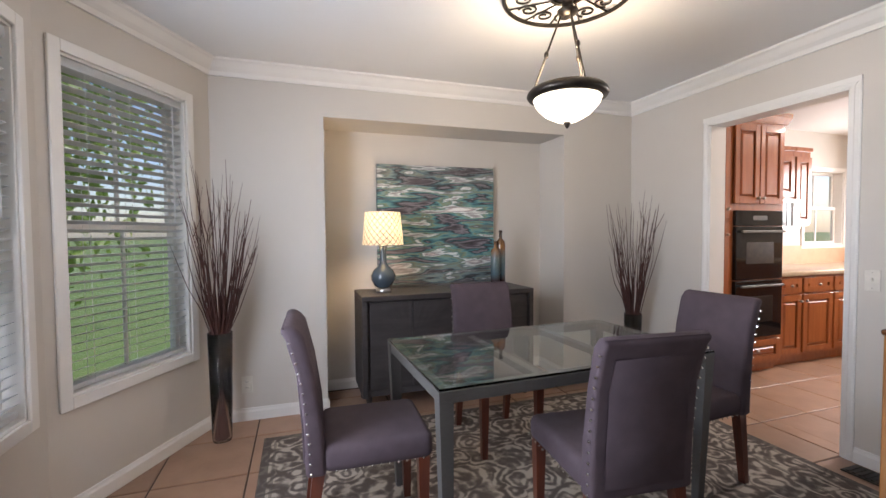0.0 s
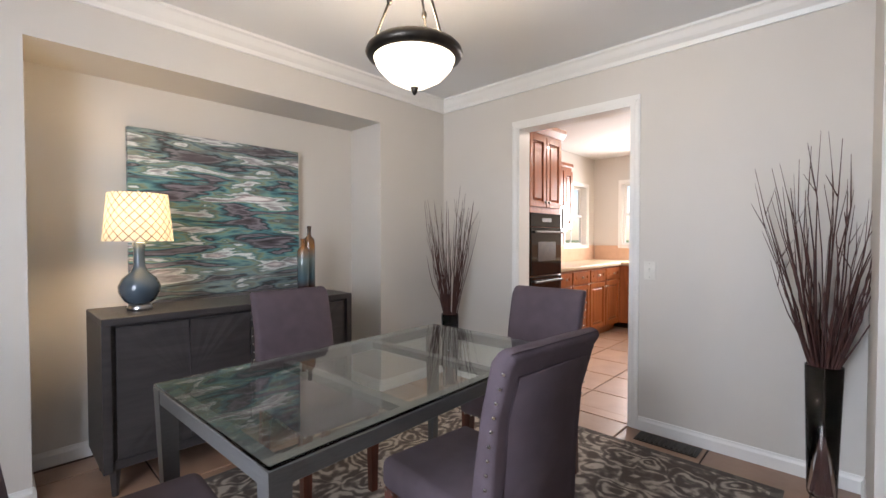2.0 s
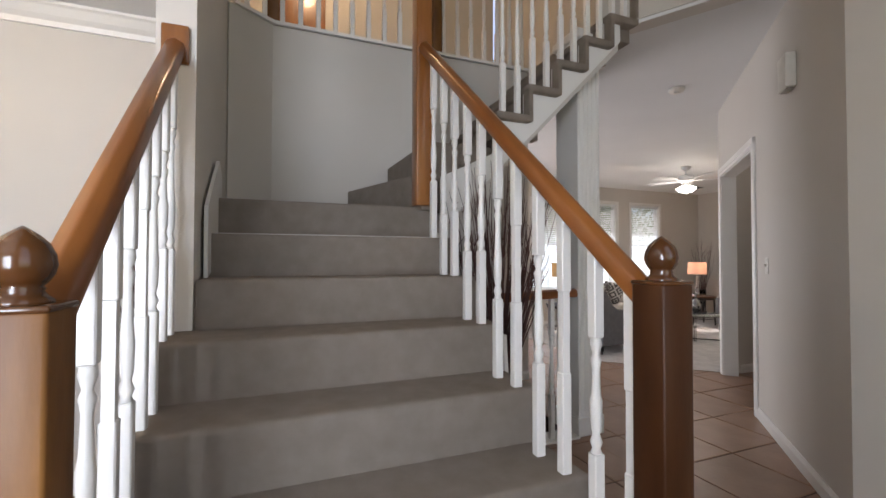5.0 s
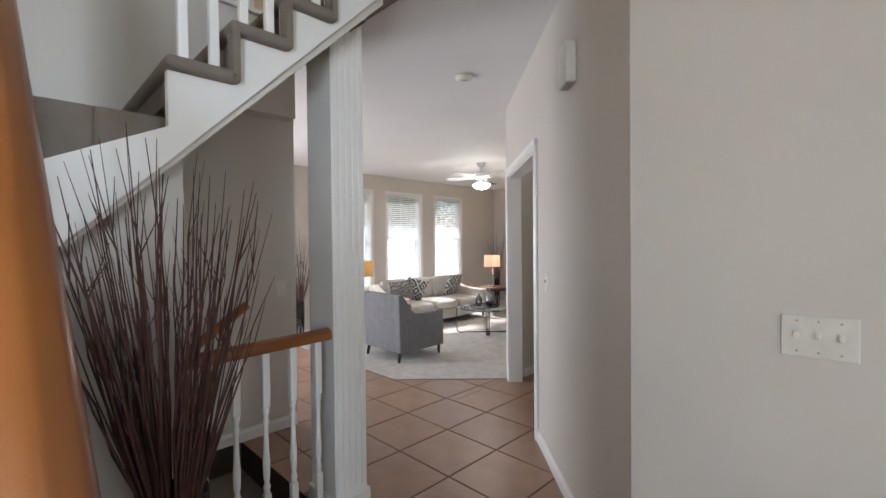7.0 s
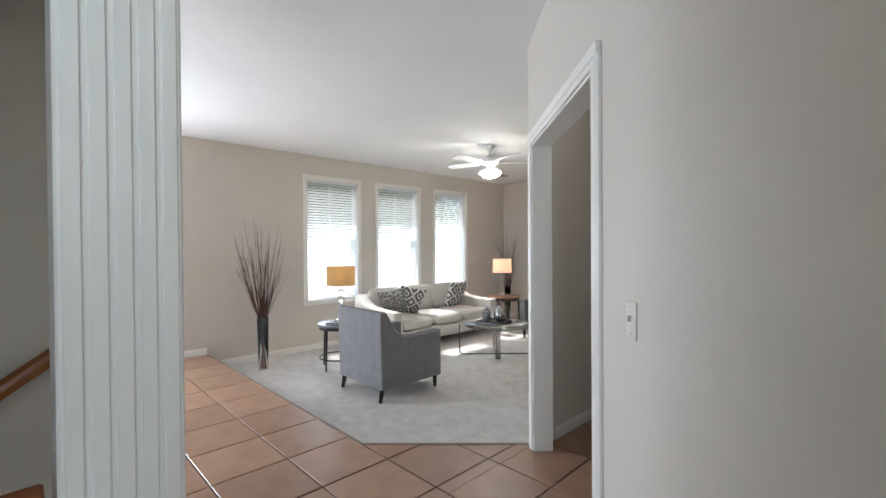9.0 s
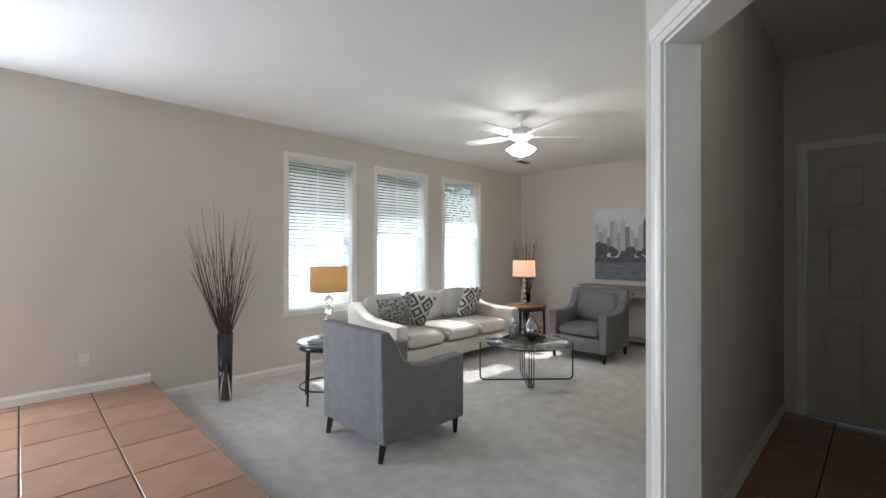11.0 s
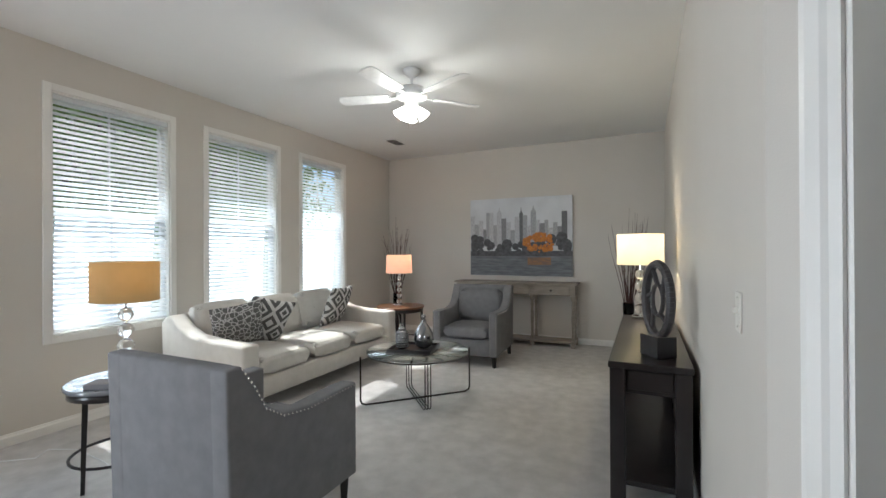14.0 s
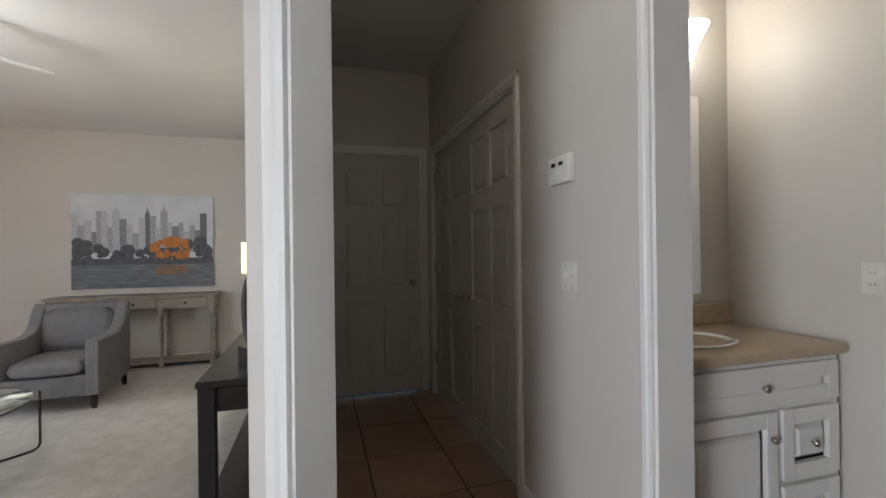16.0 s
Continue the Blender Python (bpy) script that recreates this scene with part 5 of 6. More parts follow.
def armchair(at, label):
    """A grey armchair: tall back whose sides sweep down into arms, nailhead edges, tapered black legs. Faces +y."""
    c = thing("armchair", label, "armchair", at, "grey armchairs")
    W, D = 0.40, 0.40
    side = [(-D, 0.13), (-D - 0.02, 0.90), (-D + 0.05, 0.905), (-D + 0.11, 0.82), (-D + 0.17, 0.71), (-D + 0.27, 0.645), (-D + 0.42, 0.625), (D - 0.10, 0.635), (D, 0.635), (D, 0.13)]
    for s in (-1, 1):
        a, b = s * W, s * (W - 0.10)
        arm = part("arm", soft(shape(B(), side, min(a, b), max(a, b)), 0.012, 3), M["greyfab"], c)
        edge = side[2:9]
        pts = []
        for p, q in zip(edge, edge[1:]):
            n = max(1, int(math.hypot(q[0] - p[0], q[1] - p[1]) / 0.022))
            pts += [(p[0] + (q[0] - p[0]) * i / n, p[1] + (q[1] - p[1]) * i / n) for i in range(n)]
        nail_row(arm, [(s * (W + 0.001), y, z - 0.014) for y, z in pts] + [(s * (W - 0.016), D + 0.001, 0.60 - 0.022 * i) for i in range(21)] + [(s * (W - 0.085), D + 0.001, 0.60 - 0.022 * i) for i in range(21)], 0.006)
    part("back", soft(shape(B(), [(-D + 0.002, 0.13), (-D - 0.018, 0.90), (-D + 0.06, 0.905), (-D + 0.13, 0.5), (-D + 0.13, 0.13)], -W + 0.05, W - 0.05), 0.015, 3), M["greyfab"], c)
    g = cushion(B(), -W + 0.105, W - 0.105, -0.055, 0.055, 0, 0.43)
    g.transform(Matrix.Translation((0, -0.235, 0.44)) @ Matrix.Rotation(radians(9), 4, "X"))
    part("back_cushion", g, M["greyfab"], c)
    part("seat_cushion", cushion(B(), -W + 0.104, W - 0.104, -0.24, D + 0.01, 0.31, 0.46), M["greyfab"], c)
    part("seat_frame", soft(box(B(), -W + 0.09, W - 0.09, -0.3, D - 0.008, 0.13, 0.315), 0.012, 2), M["greyfab"], c)
    for x in (-W + 0.05, W - 0.05):
        for y in (-D + 0.04, D - 0.05):
            part("leg", tube(B(), (x, y - (0.03 if y < 0 else 0), 0), (x, y, 0.14), 0.022, 0.034, 4), M["black"], c)
    return c


GA = "grey nailhead-trimmed armchair with black legs"
ac = armchair(pose(6.41, -4.55, CARPET, 0, 0, 180), GA + ", its back to the hall")
tagged(copy_thing(ac, pose(6.50, -8.06, CARPET, 0, 0, 3)), GA + ", in front of the console table")

CT = thing("coffee_table", "round glass coffee table on a black crossed metal frame", "coffee table", pose(6.45, -6.47, CARPET))
part("tabletop", lathe(B(), [(0.0, 0.44), (0.46, 0.44), (0.464, 0.446), (0.46, 0.452), (0.0, 0.452)], 56, cap=False), M["table_glass"], CT, "clear glass disc")
g = B()
for i in range(56):
    a, b2 = 2 * math.pi * i / 56, 2 * math.pi * (i + 1) / 56
    tube(g, (0.455 * math.cos(a), 0.455 * math.sin(a), 0.433), (0.455 * math.cos(b2), 0.455 * math.sin(b2), 0.433), 0.007, n=6)
part("ring", g, M["dark_metal"], CT)


def u_frame(p, q, r, off=0.0):
    g = B()
    p, q = Vector(p), Vector(q)
    d = (q - p).normalized()
    n = Vector((-d.y, d.x, 0)) * off
    pts = [p + Vector((0, 0, 0.43)), p + Vector((0, 0, 0.05)), p + d * 0.012 + Vector((0, 0, 0.025)), p + d * 0.045 + Vector((0, 0, 0.010)), q - d * 0.045 + Vector((0, 0, 0.010)), q - d * 0.012 + Vector((0, 0, 0.025)), q + Vector((0, 0, 0.05)), q + Vector((0, 0, 0.43))]
    for a, b2 in zip(pts, pts[1:]):
        tube(g, a + n, b2 + n, r, n=7)
    return g


part("leg_frame", u_frame((0.36, 0.38, 0), (-0.36, -0.38, 0), 0.008), M["dark_metal"], CT)
for off in (-0.025, 0, 0.025):
    part("leg_frame", u_frame((-0.24, 0.26, 0), (0.24, -0.26, 0), 0.005, off), M["dark_metal"], CT)
TRAY = thing("tray", "square black tray on the coffee table", "tray", pose(6.47, -6.44, CARPET + 0.4535, 0, 0, 12))
part("base", box(B(), -0.19, 0.19, -0.17, 0.17, 0, 0.012), M["black"], TRAY)
for x0, x1, y0, y1 in ((-0.20, 0.20, -0.18, -0.165), (-0.20, 0.20, 0.165, 0.18), (-0.20, -0.185, -0.165, 0.165), (0.185, 0.20, -0.165, 0.165)):
    part("rim", box(B(), x0, x1, y0, y1, 0, 0.035, 0.003), M["black"], TRAY)
ZT = CARPET + 0.4655
CAN = thing("beaded_canister", "silver beaded canister with a lid on the tray", "canister", pose(6.57, -6.40, ZT))
part("core", lathe(B(), [(0.04, 0), (0.05, 0.02), (0.052, 0.15), (0.034, 0.17)], 20), M["silver"], CAN)
g0 = B()
bmesh.ops.create_icosphere(g0, subdivisions=1, radius=0.011)
bead = part("bead", g0, M["silver"], CAN, at=Matrix.Translation((0.052, 0, 0.02)), smooth=True)
for k in range(7):
    for i in range(14):
        if k or i:
            a = 2 * math.pi * (i + 0.5 * (k % 2)) / 14
            again(bead, CAN, Matrix.Translation((0.053 * math.cos(a), 0.053 * math.sin(a), 0.02 + 0.021 * k)), "bead")
part("lid", lathe(B(), [(0.034, 0.17), (0.036, 0.185), (0.012, 0.20), (0.010, 0.21), (0.016, 0.222), (0.002, 0.232)], 18), M["silver"], CAN)
FLK = thing("round_bottle", "round mercury-glass bottle with a stopper on the tray", "bottle", pose(6.40, -6.50, ZT))
part("body", lathe(B(), [(0.04, 0), (0.075, 0.03), (0.092, 0.085), (0.085, 0.14), (0.055, 0.19), (0.026, 0.225), (0.022, 0.25), (0.03, 0.258)], 28), M["silver"], FLK)
part("stopper", lathe(B(), [(0.014, 0.255), (0.013, 0.268), (0.024, 0.285), (0.018, 0.302), (0.002, 0.308)], 16), M["silver"], FLK)


def crystal_lamp(at, shade, label, r0=0.185, r1=0.185, h0=0.47, h1=0.72, balls=4, energy=3, color=(1, 0.7, 0.4)):
    l = thing("table_lamp", label, "lamp", at)
    part("base", box(B(), -0.065, 0.065, -0.065, 0.065, 0, 0.022, 0.003), M["chrome"], l)
    rr = (h0 - 0.06) / (2 * balls)
    for i in range(balls):
        g = B()
        bmesh.ops.create_icosphere(g, subdivisions=3, radius=rr * (1.0 - 0.05 * i))
        part("crystal_ball", g, M["crystal"], l, "clear crystal ball", Matrix.Translation((0, 0, 0.026 + rr * (2 * i + 1))), True)
        part("spacer", lathe(B(), [(0.012, -0.004), (0.014, 0), (0.012, 0.004)], 12), M["chrome"], l, at=Matrix.Translation((0, 0, 0.026 + rr * 2 * i)))
    part("stem", tube(B(), (0, 0, h0 - 0.05), (0, 0, h1 - 0.03), 0.006), M["chrome"], l)
    part("shade", shade_mesh(r0, r1, h0, h1), shade, l, "lit fabric drum shade", smooth=True)
    p = at.translation
    lamp("lamp_bulb", "POINT", (p.x, p.y, p.z + (h0 + h1) / 2), (p.x, p.y, 0), energy, color, 0.04)
    return l


def end_table(at, r, h, top, label, drum=False):
    t = thing("end_table", label, "side table", at)
    part("tabletop", lathe(B(), [(r - 0.006, h - 0.028), (r, h - 0.02), (r, h - 0.006), (r - 0.006, h)], 40), top, t)
    part("apron", lathe(B(), [(r - 0.03, h - 0.075), (r - 0.018, h - 0.07), (r - 0.018, h - 0.028)], 36), M["black"], t)
    for i in range(4):
        a = 2 * math.pi * i / 4 + 0.35
        c, s = math.cos(a), math.sin(a)
        part("leg", tube(B(), ((r - 0.02) * c, (r - 0.02) * s, 0), ((r - 0.04) * c, (r - 0.04) * s, h - 0.03), 0.014, 0.019, 4), M["black"], t)
    g = B()
    for i in range(28):
        a, b2 = 2 * math.pi * i / 28, 2 * math.pi * (i + 1) / 28
        q = r - 0.028
        tube(g, (q * math.cos(a), q * math.sin(a), 0.14), (q * math.cos(b2), q * math.sin(b2), 0.14), 0.009, n=6)
    part("stretcher_ring", g, M["black"], t)
    return t


M["dark_stone"] = mat("grey_stone_top", (0.22, 0.23, 0.25), 0.15, color2=(0.15, 0.155, 0.17), scale=6, coat=0.4)
end_table(pose(7.50, -4.55, CARPET), 0.27, 0.58, M["dark_stone"], "round black end table with a grey stone top")
end_table(pose(7.62, -8.14, CARPET), 0.33, 0.60, M["walnut"], "round end table with a walnut top and black legs")
crystal_lamp(pose(7.56, -4.62, CARPET + 0.58), M["shade_tan"], "crystal-ball table lamp with a tan drum shade", energy=3.5)
crystal_lamp(pose(7.63, -8.12, CARPET + 0.60), M["shade_pink"], "crystal-ball table lamp with a glowing pink drum shade", 0.18, 0.17, 0.45, 0.70, 5, 6, (1, 0.6, 0.35))
tagged(part("book", box(B(), -0.08, 0.08, -0.06, 0.06, 0, 0.03, 0.003), M["greyfab"], at=pose(7.40, -4.42, CARPET + 0.58, 0, 0, 30)), "small grey closed book on the end table", "book")

CON = thing("console_table", "limed grey wood console table with drawers and turned legs", "console table", pose(6.30, -9.40, CARPET))
cw = 0.895
part("top", box(B(), -cw - 0.015, cw + 0.015, 0, 0.34, 0.865, 0.895, 0.006), M["limed"], CON)
part("case", box(B(), -cw + 0.02, cw - 0.02, 0.02, 0.315, 0.72, 0.865), M["limed"], CON)
for i in range(3):
    x0 = -cw + 0.06 + (2 * cw - 0.12) / 3 * i
    w = (2 * cw - 0.12) / 3
    d = part("drawer", box(B(), x0 + 0.03, x0 + w - 0.03, 0.30, 0.328, 0.735, 0.85, 0.005), M["limed"], CON)
    part("drawer_knob", lathe(B(), [(0.010, 0), (0.016, 0.012), (0.006, 0.02)], 12), M["dark_metal"], d, at=Matrix.Translation((x0 + w / 2, 0.328, 0.79)) @ Matrix.Rotation(radians(-90), 4, "X"))
LEGP = [(0.026, 0.10), (0.018, 0.13), (0.024, 0.16), (0.016, 0.19), (0.021, 0.30), (0.025, 0.42), (0.018, 0.55), (0.026, 0.59), (0.019, 0.62), (0.028, 0.66)]
for i in range(4):
    x = -cw + 0.045 + (2 * cw - 0.09) / 3 * i
    for y in (0.29, 0.045):
        b = lathe(B(), LEGP, 14, (x, y, 0))
        box(b, x - 0.027, x + 0.027, y - 0.027, y + 0.027, 0.65, 0.865)
        box(b, x - 0.027, x + 0.027, y - 0.027, y + 0.027, 0, 0.105)
        part("leg", b, M["limed"], CON)
part("lower_shelf", box(B(), -cw + 0.02, cw - 0.02, 0.03, 0.31, 0.055, 0.085, 0.004), M["limed"], CON)


CITY = thing("city_canvas", "large grey skyline canvas with one orange tree by a lake", "painting", pose(6.285, -9.445, 0.775))


def shade_of(name, c, c2, sc=6, st=(1, 1, 1)):
    return mat(name, c, 0.55, color2=c2, scale=sc, stretch=st, bump=0.1, bscale=300)


part("canvas", box(B(), -0.79, 0.79, 0, 0.035, 0, 1.19, 0.003), shade_of("pale_sky_paint", (0.66, 0.67, 0.69), (0.54, 0.55, 0.57), 3), CITY)
rnd = random.Random(12)
greys = [shade_of("tower_paint_%s" % n, (v, v, v * 1.03), (v * 0.6, v * 0.6, v * 0.64), 26, (3, 1, 1)) for n, v in (("pale", 0.58), ("mid", 0.43), ("dark", 0.27), ("deep", 0.16))]
x, k = -0.785, 0
HEIGHTS = [0.93, 0.80, 0.86, 0.72, 0.98, 0.98, 0.78, 1.04, 0.88, 0.82, 0.70, 0.90, 1.02, 0.92, 0.76, 1.05, 0.84, 0.79, 0.84, 0.72, 0.80, 0.74, 0.96]
while x < 0.77 and k < len(HEIGHTS):
    w = 0.055 + 0.03 * rnd.random()
    h = HEIGHTS[k]
    x1 = min(x + w, 0.785)
    y = 0.0362 + 0.0004 * (k % 3)
    pts = [(-x, 0.45), (-x, h), (-x1, h), (-x1, 0.45)]
    if k in (7, 12, 15):
        pts = [(-x, 0.45), (-x, h - 0.08), (-(x + w * 0.35), h - 0.04), (-(x + w * 0.5), h + 0.03), (-(x + w * 0.65), h - 0.04), (-x1, h - 0.08), (-x1, 0.45)]
    part("tower", shape(B(), pts, 0.030, y, "y"), greys[(0, 1, 0, 2, 1, 0, 1, 0, 2, 0, 1, 0, 3, 1, 0, 1, 0, 2, 1, 0, 1, 2, 3)[k]], CITY, "painted tower")
    x, k = x1 - 0.004, k + 1
g = B()
for i in range(42):
    cx, cz, r = rnd.uniform(-0.78, 0.78), 0.36 + rnd.random() * 0.12, rnd.uniform(0.035, 0.085)
    cz += 0.10 if (cx > 0.5 or cx < -0.45) and rnd.random() < 0.6 else 0
    cx = max(-0.785 + r, min(0.785 - r, cx))
    tube(g, (cx, 0.03, cz), (cx, 0.0378 + 0.00001 * i, cz), r, n=9)
box(g, -0.789, 0.789, 0.03, 0.0377, 0.30, 0.38)
part("tree_line", g, shade_of("dark_tree_paint", (0.035, 0.036, 0.038), (0.10, 0.10, 0.105), 22), CITY, "painted dark trees")
part("lake", box(B(), -0.789, 0.789, 0.03, 0.0375, 0.004, 0.31), shade_of("lake_paint", (0.085, 0.09, 0.10), (0.19, 0.195, 0.21), 5, (1, 1, 7)), CITY, "painted lake")
g = B()
for i in range(60):
    a, q = rnd.uniform(0, 6.283), math.sqrt(rnd.random())
    cx, cz = -0.30 + 0.235 * q * math.cos(a), 0.50 + 0.135 * q * math.sin(a)
    tube(g, (cx, 0.03, cz), (cx, 0.0388 + 0.00001 * i, cz), rnd.uniform(0.014, 0.045), n=7)
part("orange_tree", g, shade_of("orange_leaf_paint", (0.62, 0.22, 0.02), (0.34, 0.10, 0.01), 40), CITY, "painted orange tree")
part("orange_reflection", box(B(), -0.48, -0.13, 0.03, 0.0379, 0.17, 0.28), shade_of("orange_reflection_paint", (0.36, 0.16, 0.04), (0.10, 0.09, 0.09), 9, (1, 1, 9)), CITY, "painted reflection")

BT = thing("black_console", "black wooden console with drawers and a low shelf by the wall", "console table", pose(4.335, -6.32, CARPET))
part("top", box(B(), 0, 0.40, -0.89, 0.89, 0.735, 0.77, 0.004), M["black"], BT)
part("apron", box(B(), 0.03, 0.37, -0.84, 0.84, 0.60, 0.735), M["black"], BT)
for y in (-0.55, 0, 0.55):
    d = part("drawer", box(B(), 0.365, 0.382, y - 0.24, y + 0.24, 0.615, 0.725, 0.004), M["black"], BT)
    part("drawer_knob", lathe(B(), [(0.008, 0), (0.014, 0.012), (0.004, 0.02)], 12), M["dark_metal"], d, at=Matrix.Translation((0.382, y, 0.67)) @ Matrix.Rotation(radians(90), 4, "Y"))
part("side_drawer_front", box(B(), 0.09, 0.31, 0.838, 0.848, 0.62, 0.72, 0.003), M["black"], BT)
for x in (0.045, 0.355):
    for y in (-0.84, 0.84):
        part("leg", box(B(), x - 0.038, x + 0.038, y - 0.038, y + 0.038, 0, 0.735, 0.004), M["black"], BT)
part("lower_shelf", box(B(), 0.03, 0.37, -0.83, 0.83, 0.10, 0.13, 0.003), M["black"], BT)
part("back_panel", box(B(), 0.008, 0.02, -0.82, 0.82, 0.10, 0.74), M["black"], BT)
crystal_lamp(pose(4.59, -7.05, CARPET + 0.77), M["shade_white"], "tall table lamp with a glowing white drum shade", 0.185, 0.185, 0.46, 0.72, 4, 9, (1, 0.8, 0.5))
SC = thing("ring_sculpture", "dark oval ring sculpture on a square black plinth", "sculpture", pose(4.49, -5.66, CARPET + 0.77, 0, 0, 35))
part("plinth", box(B(), -0.06, 0.06, -0.075, 0.075, 0, 0.115, 0.003), M["black"], SC)
g = B()
for i in range(48):
    a, b2 = 2 * math.pi * i / 48, 2 * math.pi * (i + 1) / 48
    f = lambda t, k: Vector((0.0, 0.105 * k * math.cos(t), 0.31 + 0.20 * k * math.sin(t)))
    tube(g, f(a, 1), f(b2, 1), 0.024, n=8)
    tube(g, f(a, 0.42), f(b2, 0.42), 0.012, n=6)
for t in (0.5, 1.6, 2.7, 3.8, 5.2):
    tube(g, (0, 0.045 * math.cos(t), 0.31 + 0.085 * math.sin(t)), (0, 0.10 * math.cos(t + 0.4), 0.31 + 0.19 * math.sin(t + 0.4)), 0.013, n=6)
part("ring", g, M["charcoal"], SC)

FAN = thing("ceiling_fan", "white five-blade ceiling fan with a lit four-glass lamp", "ceiling fan", pose(6.39, -6.28, CEIL))
part("canopy", lathe(B(), [(0.075, 0), (0.07, -0.03), (0.03, -0.07), (0.016, -0.075)], 24), M["white_plastic"], FAN)
part("downrod", tube(B(), (0, 0, -0.07), (0, 0, -0.17), 0.012), M["white_plastic"], FAN)
part("motor", lathe(B(), [(0.05, -0.15), (0.11, -0.165), (0.135, -0.19), (0.138, -0.24), (0.10, -0.265), (0.06, -0.27), (0.06, -0.31), (0.075, -0.33), (0.05, -0.345)], 32), M["white_plastic"], FAN)
for i in range(5):
    m = Matrix.Rotation(2 * math.pi * i / 5 + 0.25, 4, "Z") @ Matrix.Translation((0, 0, -0.235)) @ Matrix.Rotation(radians(12), 4, "X")
    b = prism(B(), [(0.20, -0.055), (0.60, -0.070), (0.645, -0.062), (0.66, -0.03), (0.66, 0.03), (0.645, 0.062), (0.60, 0.070), (0.20, 0.055)], -0.004, 0.004)
    bl = part("blade", b, M["white_plastic"], FAN, at=m)
    part("blade_arm", box(B(), 0.11, 0.25, -0.018, 0.018, -0.009, -0.004, 0.002), M["white_plastic"], bl)
for i in range(4):
    a = 2 * math.pi * i / 4 + 0.6
    m = Matrix.Translation((0.055 * math.cos(a), 0.055 * math.sin(a), -0.335)) @ Matrix.Rotation(a, 4, "Z") @ Matrix.Rotation(radians(-38), 4, "Y")
    part("glass_shade", lathe(B(), [(0.018, 0), (0.03, -0.02), (0.045, -0.06), (0.058, -0.095), (0.054, -0.095), (0.04, -0.06), (0.02, -0.02)], 18, cap=False), M["bulb"], FAN, "lit frosted glass", m)
for x in (-0.02, 0.02):
    part("pull_chain", tube(B(), (x, 0.02, -0.34), (x, 0.02, -0.50), 0.0025, n=5), M["nickel"], FAN)
lamp("fan_lamp", "POINT", (6.39, -6.28, 2.26), (6.39, -6.28, 0), 13, (1, 0.92, 0.8), 0.2)
CORD = B()
for a, b in zip([(8.35, -4.30), (8.20, -4.42), (8.28, -4.52), (8.10, -4.60), (7.75, -4.58)], [(8.20, -4.42), (8.28, -4.52), (8.10, -4.60), (7.75, -4.58), (7.60, -4.56)]):
    tube(CORD, (*a, CARPET + 0.006), (*b, CARPET + 0.006), 0.004, n=6)
tagged(part("lamp_cord", CORD, M["white_plastic"]), "white lamp cord lying loose on the carpet", "cord")

# ---- kitchen ----


def cabinet_door(name, x0, x1, z0, z1, y, parent, knob_at=None, wood=None):
    w = 0.055
    g = B()
    box(g, x0, x0 + w, y - 0.02, y, z0, z1, 0.003)
    box(g, x1 - w, x1, y - 0.02, y, z0, z1, 0.003)
    box(g, x0 + w, x1 - w, y - 0.02, y, z0, z0 + w)
    box(g, x0 + w, x1 - w, y - 0.02, y, z1 - w, z1)
    f = box(B(), x0 + w, x1 - w, y - 0.017, y, z0 + w, z1 - w)
    bmesh.ops.bevel(f, geom=[e for e in f.edges if all(v.co.y < y - 0.01 for v in e.verts)], offset=min(0.03, (x1 - x0) * 0.1), segments=1, affect="EDGES")
    merge(g, f)
    d = part(name, g, wood or M["cherry"], parent)
    if knob_at:
        part("knob", lathe(B(), [(0.006, 0), (0.014, 0.014), (0.012, 0.022), (0.003, 0.026)], 12), M["nickel"], d, at=Matrix.Translation((knob_at[0], y - 0.02, knob_at[1])) @ Matrix.Rotation(radians(90), 4, "X"))
    return d


KY = 2.93
TW_ = thing("oven_cabinet", "tall cherry-wood cabinet holding a black double wall oven", "cabinet")
part("body", box(B(), 4.50, 5.16, KY + 0.005, 3.61, 0.09, 2.30), M["cherry"], TW_)
part("cornice", shape(B(), [(KY - 0.05, 2.34), (KY - 0.045, 2.30), (KY - 0.005, 2.25), (KY + 0.02, 2.25), (KY + 0.02, 2.34)], 4.47, 5.19), M["cherry"], TW_)
part("toe_kick", box(B(), 4.50, 5.16, KY + 0.06, 3.61, 0, 0.09), M["cherry"], TW_)
cabinet_door("door", 4.53, 4.825, 1.53, 2.22, KY, TW_, (4.80, 1.58))
cabinet_door("door", 4.835, 5.13, 1.53, 2.22, KY, TW_, (4.86, 1.58))
cabinet_door("drawer", 4.53, 5.13, 0.11, 0.31, KY, TW_, (4.83, 0.21))
OV = thing("double_oven", "black glass double wall oven with bar handles", "oven")
part("panel", box(B(), 4.54, 5.12, KY - 0.025, KY + 0.3, 1.335, 1.47, 0.004), M["black_gloss"], OV, "control panel")
part("display", box(B(), 4.74, 4.92, KY - 0.027, KY - 0.024, 1.385, 1.425), M["dark_metal"], OV)
for z0, z1 in ((0.86, 1.33), (0.34, 0.85)):
    d = part("oven_door", box(B(), 4.54, 5.12, KY - 0.03, KY + 0.02, z0, z1, 0.005), M["black_gloss"], OV)
    part("oven_window", box(B(), 4.66, 5.0, KY - 0.032, KY - 0.029, z0 + 0.14, z1 - 0.14), M["dark_metal"], d)
    part("handle", tube(B(), (4.57, KY - 0.06, z1 - 0.045), (5.09, KY - 0.06, z1 - 0.045), 0.011), M["grey_metal"], d)
PAN = thing("pantry_cabinet", "tall cherry-wood pantry cabinet beside the oven", "cabinet")
part("body", box(B(), 4.02, 4.495, KY + 0.005, 3.61, 0, 2.30), M["cherry"], PAN)
